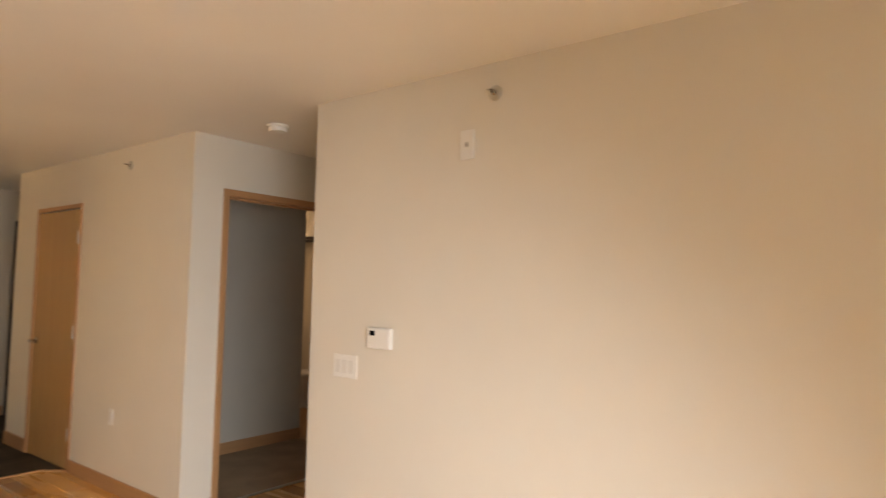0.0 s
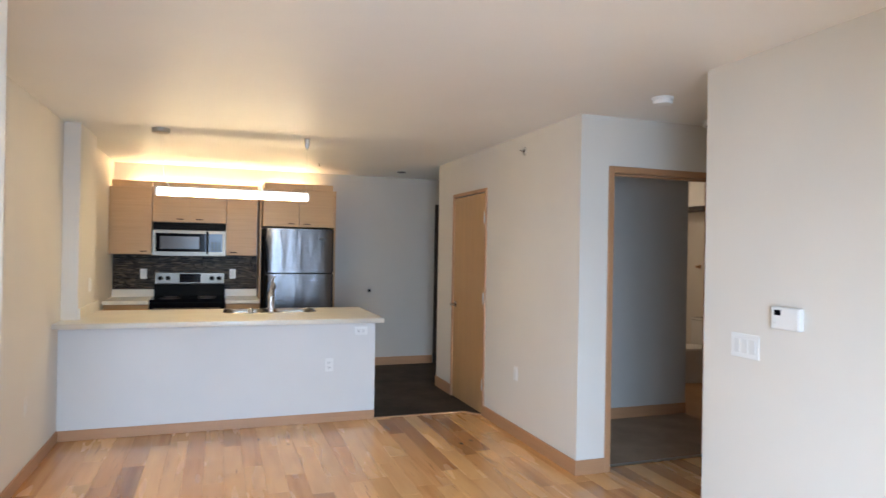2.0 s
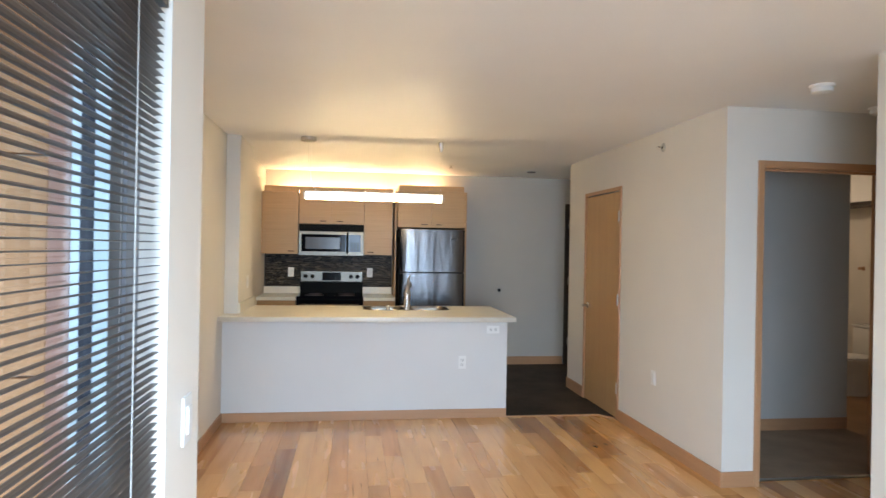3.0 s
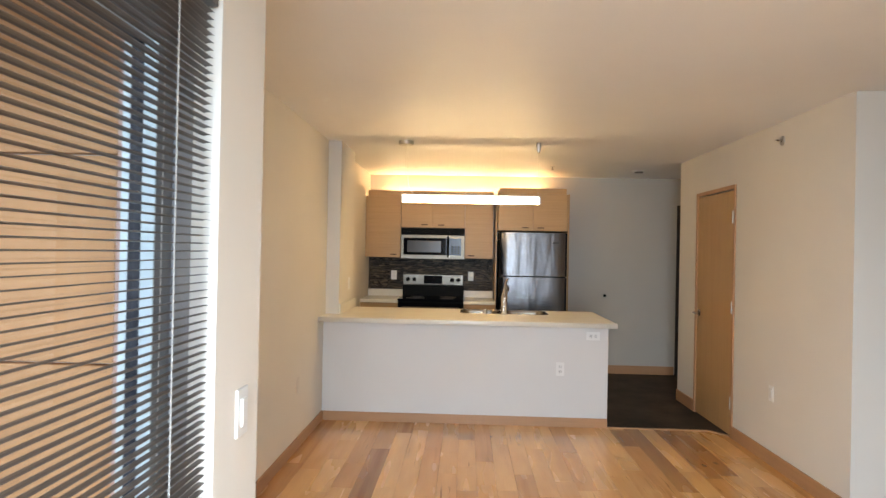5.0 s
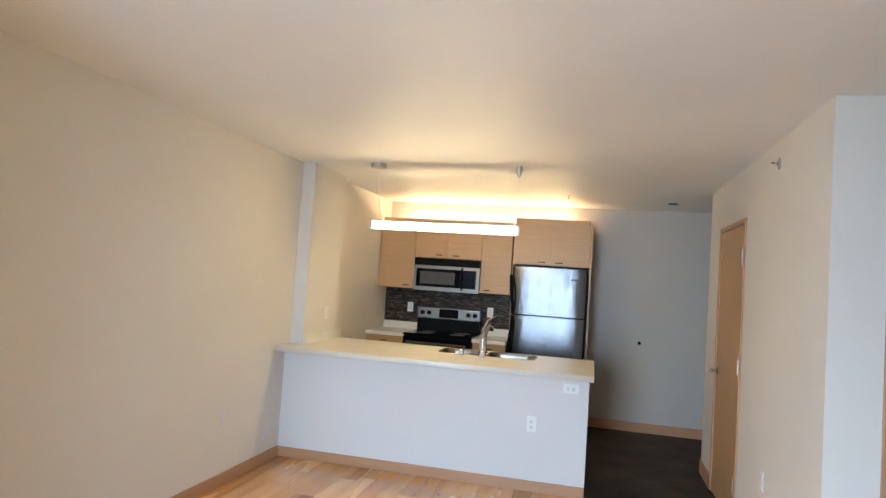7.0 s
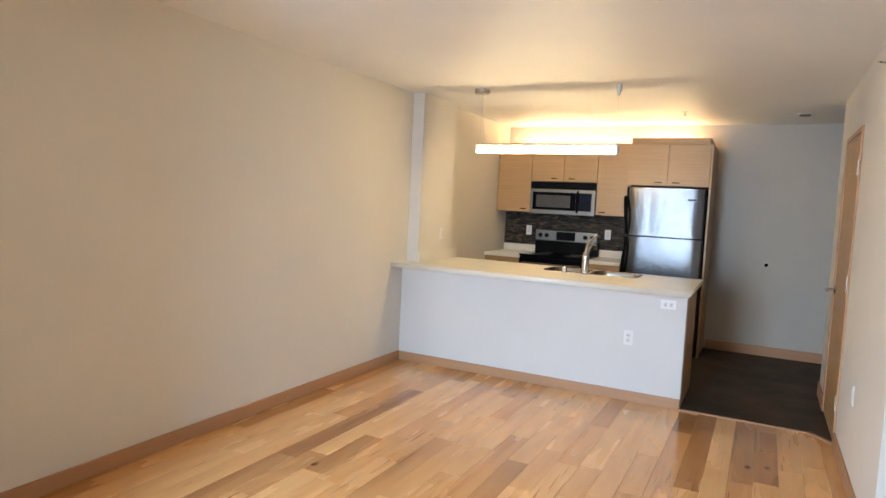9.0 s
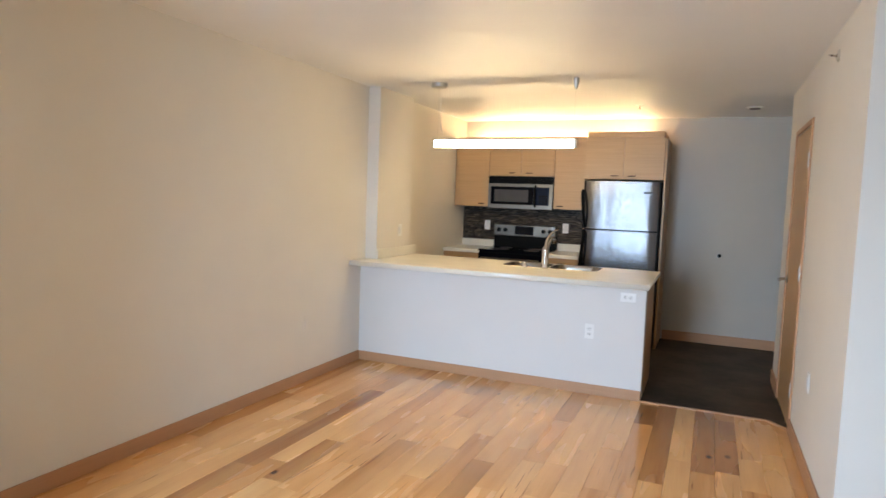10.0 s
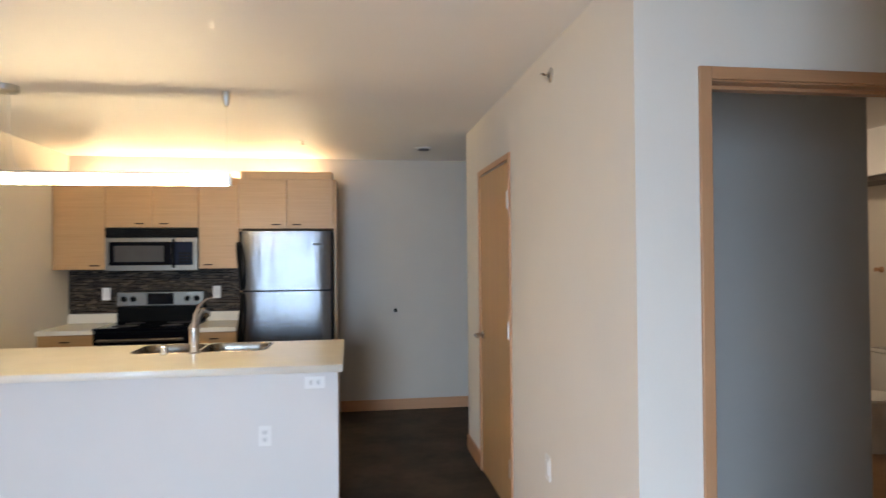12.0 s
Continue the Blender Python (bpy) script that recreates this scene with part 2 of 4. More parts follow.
def mosaic():
    m, t, n, l, b = nodes_of("mosaic_glass_tile")
    g = n.new("ShaderNodeNewGeometry")
    r = ramp(n, [(0.0, (0.007, 0.005, 0.004)), (0.5, (0.022, 0.015, 0.010)), (0.72, (0.05, 0.036, 0.025)), (1.0, (0.15, 0.115, 0.08))])
    l.new(g.outputs["Random Per Island"], r.inputs["Fac"])
    k = noise_node(n, l, g.outputs["Position"], 90, 3)
    mx = n.new("ShaderNodeMix")
    mx.data_type, mx.blend_type = "RGBA", "OVERLAY"
    mx.inputs["Factor"].default_value = 0.25
    l.new(r.outputs["Color"], mx.inputs["A"])
    l.new(k.outputs["Color"], mx.inputs["B"])
    l.new(mx.outputs["Result"], b.inputs["Base Color"])
    b.inputs["Roughness"].default_value, b.inputs["Specular IOR Level"].default_value = 0.34, 0.07
    return m


MOSAIC = mosaic()


# ---- mesh helpers ----
def finish(bm, name, material, smooth=False):
    bmesh.ops.recalc_face_normals(bm, faces=bm.faces)
    me = bpy.data.meshes.new(name)
    bm.to_mesh(me)
    bm.free()
    me.materials.append(material)
    if smooth:
        me.shade_smooth()
        me.set_sharp_from_angle(angle=radians(40))
    return me


def part(name, bm, material, parent, label="", smooth=False):
    ob = new(name, finish(bm, name, material, smooth))
    ob.parent = parent
    return tagged(ob, label)


def single(name, bm, material, label="", category="", group="", kind="", at=(0, 0, 0), smooth=False):
    """A thing or a piece of the setting that is one mesh."""
    ob = new(name, finish(bm, name, material, smooth))
    ob.location = at
    return tagged(ob, label, category, group, kind)


def thing(name, at, label, category, group="", turn=0, kind=""):
    ob = new(name)
    ob.empty_display_size = 0.1
    ob.matrix_world = pose(*at, 0, 0, turn)
    return tagged(ob, label, category, group, kind)


def box(x0, y0, z0, x1, y1, z1, bevel=0.0, bm=None, segments=2):
    bm = bm or bmesh.new()
    made = bmesh.ops.create_cube(bm, size=1.0, matrix=Matrix.Translation(((x0 + x1) / 2, (y0 + y1) / 2, (z0 + z1) / 2)) @ Matrix.Diagonal((x1 - x0, y1 - y0, z1 - z0, 1)))
    if bevel:
        edges = {e for v in made["verts"] for e in v.link_edges}
        bmesh.ops.bevel(bm, geom=list(edges), offset=bevel, segments=segments, affect="EDGES", profile=0.5)
    return bm


def rod(p, q, r0, r1=None, sides=16, bm=None):
    """A round bar from p to q."""
    bm = bm or bmesh.new()
    p, q = Vector(p), Vector(q)
    m = Matrix.Translation((p + q) / 2) @ (q - p).to_track_quat("Z", "Y").to_matrix().to_4x4()
    bmesh.ops.create_cone(bm, cap_ends=True, segments=sides, radius1=r0, radius2=r0 if r1 is None else r1, depth=(q - p).length, matrix=m)
    return bm


def lathe(profile, axis="Z", sides=24, bm=None, m=None):
    """Turns (radius, height) pairs round z; m places it."""
    bm = bm or bmesh.new()
    rings = []
    for r, h in profile:
        rings.append([bm.verts.new((r * math.cos(a), r * math.sin(a), h)) for a in (2 * math.pi * i / sides for i in range(sides))])
    for a, b in zip(rings, rings[1:]):
        for i in range(sides):
            bm.faces.new((a[i], a[(i + 1) % sides], b[(i + 1) % sides], b[i]))
    bm.faces.new(rings[0][::-1])
    bm.faces.new(rings[-1])
    if m is not None:
        bmesh.ops.transform(bm, matrix=m, verts=[v for ring in rings for v in ring])
    return bm


def tube(points, radius, sides=10, bm=None):
    """A round bar along a line of points; radius is a number or one for each point."""
    bm = bm or bmesh.new()
    pts = [Vector(p) for p in points]
    rad = radius if isinstance(radius, (list, tuple)) else [radius] * len(pts)
    rings, ref = [], Vector((0.31, 0.17, 0.93)).normalized()
    for i, p in enumerate(pts):
        d = (pts[min(i + 1, len(pts) - 1)] - pts[max(i - 1, 0)]).normalized()
        u = d.cross(ref).normalized()
        v = d.cross(u)
        rings.append([bm.verts.new(p + rad[i] * (math.cos(a) * u + math.sin(a) * v)) for a in (2 * math.pi * k / sides for k in range(sides))])
    for a, b in zip(rings, rings[1:]):
        for i in range(sides):
            bm.faces.new((a[i], a[(i + 1) % sides], b[(i + 1) % sides], b[i]))
    bm.faces.new(rings[0][::-1])
    bm.faces.new(rings[-1])
    return bm


def plate(us, vs, holes, depth, m):
    """A slab on a grid of lines us, vs, less the cells (i, j) in holes, pushed out by depth, placed by m."""
    bm = bmesh.new()
    grid = {}

    def corner(i, j):
        if (i, j) not in grid:
            grid[i, j] = bm.verts.new((us[i], vs[j], 0))
        return grid[i, j]

    for i in range(len(us) - 1):
        for j in range(len(vs) - 1):
            if (i, j) not in holes:
                bm.faces.new((corner(i, j), corner(i + 1, j), corner(i + 1, j + 1), corner(i, j + 1)))
    made = bmesh.ops.extrude_face_region(bm, geom=bm.faces[:])
    bmesh.ops.translate(bm, vec=(0, 0, depth), verts=[g for g in made["geom"] if isinstance(g, bmesh.types.BMVert)])
    bmesh.ops.transform(bm, matrix=m, verts=bm.verts)
    return bm


def outline_slab(loops, thickness, bevel=0.0):
    """A flat slab bounded by the first loop of (x, y) and pierced by the others; its top lies at z = 0."""
    cu = bpy.data.curves.new("outline", "CURVE")
    cu.dimensions, cu.fill_mode = "2D", "BOTH"
    cu.extrude, cu.bevel_depth, cu.bevel_resolution = thickness / 2 - bevel, bevel, 1
    cu.offset = -bevel
    for loop in loops:
        sp = cu.splines.new("POLY")
        sp.points.add(len(loop) - 1)
        for pt, (x, y) in zip(sp.points, loop):
            pt.co = (x, y, 0, 1)
        sp.use_cyclic_u = True
    ob = bpy.data.objects.new("outline", cu)
    me = bpy.data.meshes.new_from_object(ob)
    bm = bmesh.new()
    bm.from_mesh(me)
    bpy.data.objects.remove(ob)
    bpy.data.curves.remove(cu)
    bpy.data.meshes.remove(me)
    bmesh.ops.remove_doubles(bm, verts=bm.verts, dist=1e-5)
    bmesh.ops.translate(bm, vec=(0, 0, -thickness / 2), verts=bm.verts)
    return bm


def round_rect(x0, y0, x1, y1, r, steps=6):
    pts = []
    for cx, cy, a0 in ((x1 - r, y1 - r, 0), (x0 + r, y1 - r, 90), (x0 + r, y0 + r, 180), (x1 - r, y0 + r, 270)):
        for k in range(steps + 1):
            a = radians(a0 + 90 * k / steps)
            pts.append((cx + r * math.cos(a), cy + r * math.sin(a)))
    return pts


def loft(rings, bm=None, cap=True):
    """Joins rings of points of one length."""
    bm = bm or bmesh.new()
    vs = [[bm.verts.new(p) for p in ring] for ring in rings]
    k = len(vs[0])
    for a, b in zip(vs, vs[1:]):
        for i in range(k):
            bm.faces.new((a[i], a[(i + 1) % k], b[(i + 1) % k], b[i]))
    if cap:
        bm.faces.new(vs[0][::-1])
        bm.faces.new(vs[-1])
    return bm


ALONG_X = Matrix(((1, 0, 0, 0), (0, 0, 1, 0), (0, 1, 0, 0), (0, 0, 0, 1)))   # u -> x, v -> z, depth -> y
ALONG_Y = Matrix(((0, 0, 1, 0), (1, 0, 0, 0), (0, 1, 0, 0), (0, 0, 0, 1)))   # u -> y, v -> z, depth -> x


def wall_x(name, x0, x1, y, depth, openings=(), z1=CEIL, material=None):
    """A wall along x; its visible face lies at y and its body reaches to y + depth. openings: (x0, x1, z0, z1)."""
    us = sorted({x0, x1, *[o[0] for o in openings], *[o[1] for o in openings]})
    vs = sorted({0.0, z1, *[o[2] for o in openings], *[o[3] for o in openings]})
    holes = {(i, j) for i in range(len(us) - 1) for j in range(len(vs) - 1) for o in openings
             if o[0] <= us[i] < o[1] and o[2] <= vs[j] < o[3]}
    return single(name, plate(us, vs, holes, depth, Matrix.Translation((0, y, 0)) @ ALONG_X), material or PAINT, kind="structure", category="wall")


def wall_y(name, y0, y1, x, depth, openings=(), z1=CEIL, material=None):
    us = sorted({y0, y1, *[o[0] for o in openings], *[o[1] for o in openings]})
    vs = sorted({0.0, z1, *[o[2] for o in openings], *[o[3] for o in openings]})
    holes = {(i, j) for i in range(len(us) - 1) for j in range(len(vs) - 1) for o in openings
             if o[0] <= us[i] < o[1] and o[2] <= vs[j] < o[3]}
    return single(name, plate(us, vs, holes, depth, Matrix.Translation((x, 0, 0)) @ ALONG_Y), material or PAINT, kind="structure", category="wall")


# ---- setting: walls and ceiling ----
WIN = (0.22, 1.785, 0.55, 2.03)           # side window: y0, y1, z0, z1
REAR_WIN = (0.28, 1.61, 0.12, 2.28)           # rear window: x0, x1, z0, z1
CD = (5.725, 6.535, 2.055)                # closet door opening: y0, y1, height
BD = (3.245, 4.145, 2.063)                 # bathroom lobby opening: x0, x1, height
ENTRY = (3.44, 4.34, 2.07)

tagged(wall_y("wall_left", JOG_Y - 0.14, BACK, LEFT, -0.14), "warm beige painted drywall of the living room")
tagged(wall_y("wall_window_side", REAR, JOG_Y, JOG, -0.16, [WIN]), "painted drywall with a blind-covered window")
tagged(wall_x("wall_jog", LEFT, JOG - 0.16, JOG_Y, -0.14), "painted drywall return beside the window")
tagged(wall_x("wall_rear", JOG - 0.16, RIGHT_NEAR + 0.14, REAR, -0.16, [REAR_WIN]), "painted drywall around the wide rear window")
tagged(wall_y("wall_right_near", REAR, HALL_NEAR, RIGHT_NEAR, 0.14), "plain pale painted drywall with thermostat")
tagged(wall_x("wall_hall_near", RIGHT_NEAR + 0.14, 5.2, HALL_NEAR, -0.14), "pale painted drywall of the short hall")
tagged(wall_y("wall_hall_end", HALL_NEAR, HALL_Y, 5.06, 0.14), "pale painted drywall of the short hall")
tagged(wall_x("wall_hall_far", RIGHT, 5.2, HALL_Y, 0.12, [(BD[0] - 0.018, BD[1] + 0.018, 0.0, BD[2] + 0.018)]), "pale painted drywall around a wood-cased doorway")
tagged(wall_y("wall_right", HALL_Y + 0.12, 7.05, RIGHT, 0.12, [(CD[0], CD[1], 0.0, CD[2])]), "warm beige painted drywall with closet door")
tagged(wall_x("wall_entry_near", RIGHT + 0.12, 4.7, 7.05, -0.12), "painted drywall of the entry")
tagged(wall_y("wall_entry_end", 7.05, BACK, 4.56, 0.14), "painted drywall of the entry")
tagged(wall_x("wall_back", LEFT, 4.7, BACK, 0.14, [(ENTRY[0], ENTRY[1], 0.0, ENTRY[2])], material=PAINT_GREY_SHADE), "grey painted drywall behind the kitchen")
tagged(single("wall_column", box(LEFT, 5.96, 0, -0.35, 6.632, CEIL, 0.004), PAINT, kind="structure", category="wall"), "painted drywall column beside the counter")
tagged(wall_x("wall_peninsula", LEFT, PEN_END, PEN_Y, 0.11, z1=TOP - 0.04, material=PAINT_PALE), "pale painted half wall under the counter")
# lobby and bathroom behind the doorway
# the dimness of the lobby wall is put into its darker paint
tagged(wall_x("wall_lobby", RIGHT + 0.12, 4.89, 5.29, 0.12, material=PAINT_GREY_SHADE), "lobby drywall with its shade put into the grey paint")
tagged(wall_y("wall_bath_left", 5.41, 7.40, 4.89, -0.12), "painted drywall of the bathroom")
tagged(wall_x("wall_bath_back", 4.74, 6.6, 7.40, 0.12), "painted drywall of the bathroom")
tagged(wall_y("wall_bath_end", HALL_Y + 0.12, 7.40, 6.38, 0.14), "warm painted drywall behind the toilet")
tagged(wall_x("wall_bath_near", 5.2, 6.6, HALL_Y + 0.12, -0.12), "painted drywall of the bathroom")
tagged(single("wall_closet", box(RIGHT + 0.12, 6.62, 0, 4.7, 6.72, CEIL), PAINT, kind="structure", category="wall"), "plain closet partition")
single("ceiling", box(-0.7, REAR - 0.2, CEIL, 6.7, BACK + 0.2, CEIL + 0.15), CEILING, "off-white painted flat ceiling", "ceiling", kind="structure")

# ---- setting: trim, doors and windows ----
def board(name, x0, y0, x1, y1, z0, z1, material, label="honey-stained wood baseboard"):
    return single(name, box(x0, y0, z0, x1, y1, z1, 0.003), material, label, "baseboard", kind="structure")


BH, BT = 0.10, 0.013
board("baseboard_left", LEFT, JOG_Y, LEFT + BT, PEN_Y - BT, 0, BH - 0.015, TRIM_Y)
board("baseboard_peninsula", LEFT, PEN_Y - BT, PEN_END, PEN_Y, 0, BH - 0.02, TRIM_X, "pale scuffed wood baseboard under the counter")
board("baseboard_right", RIGHT - BT, HALL_Y - BT, RIGHT, CD[0] - 0.035, 0, BH, TRIM_Y)
board("baseboard_right_far", RIGHT - BT, CD[1] + 0.035, RIGHT, 7.05, 0, BH + 0.015, TRIM_Y)
board("baseboard_hall", RIGHT, HALL_Y - BT, BD[0] - 0.046, HALL_Y, 0, BH, TRIM_X)
board("baseboard_hall_far", BD[1] + 0.045, HALL_Y - BT, 5.06, HALL_Y, 0, BH, TRIM_X)
board("baseboard_right_near", RIGHT_NEAR - BT, REAR, RIGHT_NEAR, HALL_NEAR, 0, BH, TRIM_Y)
board("baseboard_window_side", JOG, REAR, JOG + BT, JOG_Y, 0, BH, TRIM_Y)
board("baseboard_back", 1.975, BACK - BT, ENTRY[0] - 0.06, BACK, 0, BH + 0.008, TRIM_X)
board("baseboard_lobby", RIGHT + 0.12, 5.29 - BT, 4.89, 5.29, 0, BH, TRIM_X)
board("baseboard_bath", 6.38 - BT, HALL_Y + 0.13, 6.38, 7.4, 0, BH, TRIM_Y)


def closet_door():
    y0, y1, h = CD
    d = thing("door_1", (RIGHT, y0, 0), "closed flush maple closet door with narrow wood casing", "door", kind="structure")
    part("casing_jamb", box(-0.012, -0.032, 0, 0.0, 0.002, h + 0.034, 0.002), TRIM_Z, d)
    part("casing_jamb", box(-0.012, y1 - y0 - 0.002, 0, 0.0, y1 - y0 + 0.032, h + 0.034, 0.002), TRIM_Z, d)
    part("casing_head", box(-0.0115, 0.002, h, 0.0, y1 - y0 - 0.002, h + 0.034, 0.002), TRIM_Y, d)
    part("jamb", box(0.0, -0.002, 0, 0.115, 0.004, h, 0), TRIM_Z, d)
    part("jamb", box(0.0, y1 - y0 - 0.004, 0, 0.115, y1 - y0 + 0.002, h, 0), TRIM_Z, d)
    leaf = part("door_leaf", box(-0.003, 0.006, 0.012, 0.037, y1 - y0 - 0.006, h - 0.012, 0.0015), DOOR_WOOD, d, "smooth maple veneer leaf")
    yy = y1 - y0 - 0.075
    hm = Matrix.Translation((-0.003, yy, 0.96)) @ Matrix.Rotation(radians(-90), 4, "Y")
    part("door_handle", tube([(-0.059, yy, 0.96), (-0.066, yy - 0.02, 0.96), (-0.067, yy - 0.06, 0.958), (-0.064, yy - 0.105, 0.955)], [0.010, 0.010, 0.009, 0.007],
                             bm=lathe([(0.031, 0), (0.031, 0.006), (0.026, 0.011), (0.011, 0.013), (0.011, 0.056)], m=hm)), CHROME, leaf, "bright chrome lever handle", smooth=True)
    for z in (0.28, 1.07, 1.82):
        k = rod((-0.011, 0.004, z - 0.045), (-0.011, 0.004, z + 0.045), 0.0075)
        for e in (-0.048, 0.048):
            rod((-0.011, 0.004, z + e - 0.004), (-0.011, 0.004, z + e + 0.004), 0.0058, bm=k)
        part("hinge", k, NICKEL, leaf, "steel butt hinge knuckle", smooth=True)
    part("stop_moulding", box(0.04, 0.004, h - 0.012, 0.07, y1 - y0 - 0.004, h, 0.001), TRIM_Y, d)


closet_door()


def lobby_doorway():
    x0, x1, h = BD
    d = thing("door_2", (x0, HALL_Y, 0), "open doorway with honey wood casing and a pale threshold", "doorway", kind="structure")
    w = x1 - x0
    part("casing_jamb", box(-0.046, -0.014, 0, -0.004, 0, h + 0.046, 0.003), TRIM_Z, d)
    part("casing_jamb", box(w + 0.004, -0.014, 0, w + 0.046, 0, h + 0.046, 0.003), TRIM_Z, d)
    part("casing_head", box(-0.004, -0.0135, h + 0.004, w + 0.004, 0, h + 0.046, 0.003), TRIM_X, d)
    part("jamb", box(-0.018, 0.0, 0, 0.0, 0.13, h, 0.001), TRIM_Z, d)
    part("jamb", box(w, 0.0, 0, w + 0.018, 0.13, h, 0.001), TRIM_Z, d)
    part("jamb_head", box(-0.018, 0.0, h, w + 0.018, 0.13, h + 0.018, 0.001), TRIM_X, d)
    part("stop_moulding", box(0.0, 0.05, h - 0.012, w, 0.085, h, 0.001), TRIM_X, d)
    part("strike_plate", box(w - 0.0025, 0.012, 0.93, w + 0.001, 0.042, 1.0, 0.001), DARK_GREY, d, "dark metal strike plate")
    part("threshold", box(0.0, 0.07, -0.002, w, 0.105, 0.008, 0.003), NICKEL, d, "thin pale metal threshold strip")


lobby_doorway()


def entry_door():
    x0, x1, h = ENTRY
    d = thing("door_3", (x0, BACK, 0), "dark-stained entry door with dark frame, closed", "door", kind="structure")
    w = x1 - x0
    part("casing_jamb", box(-0.05, -0.014, 0, 0, 0, h + 0.05, 0.002), DARK_DOOR, d)
    part("casing_jamb", box(w, -0.014, 0, w + 0.05, 0, h + 0.05, 0.002), DARK_DOOR, d)
    part("casing_head", box(0, -0.013, h, w, 0, h + 0.05, 0.002), DARK_DOOR, d)
    leaf = part("door_leaf", box(0.006, 0.01, 0.008, w - 0.006, 0.055, h - 0.006, 0.002), DARK_DOOR, d)
    for z in (0.3, 1.1, 1.85):
        part("hinge", rod((0.004, 0.0, z - 0.05), (0.004, 0.0, z + 0.05), 0.008), NICKEL, leaf, "steel butt hinge")


entry_door()


def side_window():
    y0, y1, z0, z1 = WIN
    w = thing("window_1", (JOG, y0, z0), "white-framed window behind a lowered slatted blind", "window", kind="structure")
    L, H = y1 - y0, z1 - z0

    def ring(name, w0, w1, xa, xb, material, label):
        us = [w0, w1, L - w1, L - w0]
        part(name, plate(us, [w0, w1, H - w1, H - w0], {(1, 1)}, xb - xa, Matrix.Translation((xa, 0, 0)) @ ALONG_Y), material, w, label)

    # frame and sash faces stand against the daylight; their shade is coloured in
    ring("window_frame", 0.0, 0.075, -0.140, -0.060, FRAME_SHADE, "outer frame with backlit shade put into its grey")
    ring("sash", 0.076, 0.144, -0.135, -0.067, SASH_SHADE, "sash with backlit shade put into its darker grey")
    ring("sash_liner", 0.1445, 0.149, -0.093, -0.067, VINYL, "white inner sash edge")
    ring("gasket", 0.1445, 0.152, -0.119, -0.093, BRONZE, "dark glazing gasket")
    ring("outer_bead", 0.1445, 0.149, -0.136, -0.119, VINYL, "white outer glazing bead")
    p = part("pane", box(-0.108, 0.150, 0.150, -0.104, L - 0.150, H - 0.150), PANE, w, "clear glass pane")
    p.visible_shadow = False
    part("window_sill", box(-0.06, 0.001, -0.02, 0.02, L - 0.001, 0.004, 0.003), WHITE_PAINT, w)


side_window()


def blind():
    y0, y1, z0, z1 = WIN
    b = thing("venetian_blind", (JOG, y0, z0), "lowered grey aluminium mini blind with open slats, hanging in the window", "window blind")
    L, H, xc = y1 - y0, z1 - z0, -0.018
    part("headrail", box(xc - 0.014, 0.012, H - 0.03, xc + 0.014, L - 0.012, H - 0.002, 0.002), DARK_GREY, b, "slim dark headrail")
    # a slat is a shallow arch across its width
    prof = [(-0.009, -0.0016), (-0.004, 0.0), (0.004, 0.0), (0.009, -0.0016)]
    tilt = radians(4)
    verts, faces = [], []
    for y in (0.02, L - 0.022):
        for k in (0, 0.0005):
            for px, pz in prof:
                verts.append((px * math.cos(tilt) - (pz + k) * math.sin(tilt), y, px * math.sin(tilt) + (pz + k) * math.cos(tilt)))
    for i in range(3):
        faces += [(i, i + 1, 9 + i, 8 + i), (4 + i, 12 + i, 13 + i, 5 + i), (i, 4 + i, 5 + i, i + 1), (8 + i, 9 + i, 13 + i, 12 + i)]
    faces += [(0, 8, 12, 4), (3, 7, 15, 11)]
    me = bpy.data.meshes.new("slat")
    me.from_pydata(verts, [], faces)
    me.materials.append(SLAT)
    n = int((H - 0.07) / 0.0165)
    for k in range(n):
        s = new("slat", me)
        s.parent, s.location = b, (xc, 0, H - 0.045 - 0.0165 * k)
    part("bottom_rail", box(xc - 0.011, 0.014, 0.012, xc + 0.011, L - 0.014, 0.026, 0.003), SLAT, b)
    for y in (0.16, 0.884, 1.373):
        part("cord", rod((xc + 0.0125, y, 0.02), (xc + 0.0125, y, H - 0.03), 0.0013, sides=6), CORD, b, "pale ladder cord")
        part("cord", rod((xc - 0.0125, y, 0.02), (xc - 0.0125, y, H - 0.03), 0.0009, sides=6), CORD, b, "pale ladder cord")
    part("tilt_wand", rod((xc + 0.020, 0.790, 0.28), (xc + 0.016, 0.795, H - 0.03), 0.0052, sides=6), WAND, b, "milky plastic tilt wand")


blind()


def rear_window():
    x0, x1, z0, z1 = REAR_WIN
    w = thing("window_2", (x0, REAR, z0), "wide white-framed window letting in daylight", "window", kind="structure")
    L, H = x1 - x0, z1 - z0
    m = Matrix.Translation((0, -0.13, 0)) @ ALONG_X
    part("window_frame", plate([0, 0.05, L / 2 - 0.03, L / 2 + 0.03, L - 0.05, L], [0, 0.05, H - 0.05, H], {(1, 1), (3, 1)}, 0.06, m), VINYL, w)
    for a, c in ((0.05, L / 2 - 0.03), (L / 2 + 0.03, L - 0.05)):
        p = part("pane", box(a - 0.004, -0.105, 0.046, c + 0.004, -0.1, H - 0.046), PANE, w, "clear glass pane")
        p.visible_shadow = False
    part("window_sill", box(0.001, -0.07, -0.02, L - 0.001, 0.02, 0.004, 0.003), WHITE_PAINT, w)


rear_window()

# outside
single("ground", box(-60, -60, -4.2, 60, 60, -4.0), CONCRETE, "grey concrete ground outside", "ground", kind="structure")


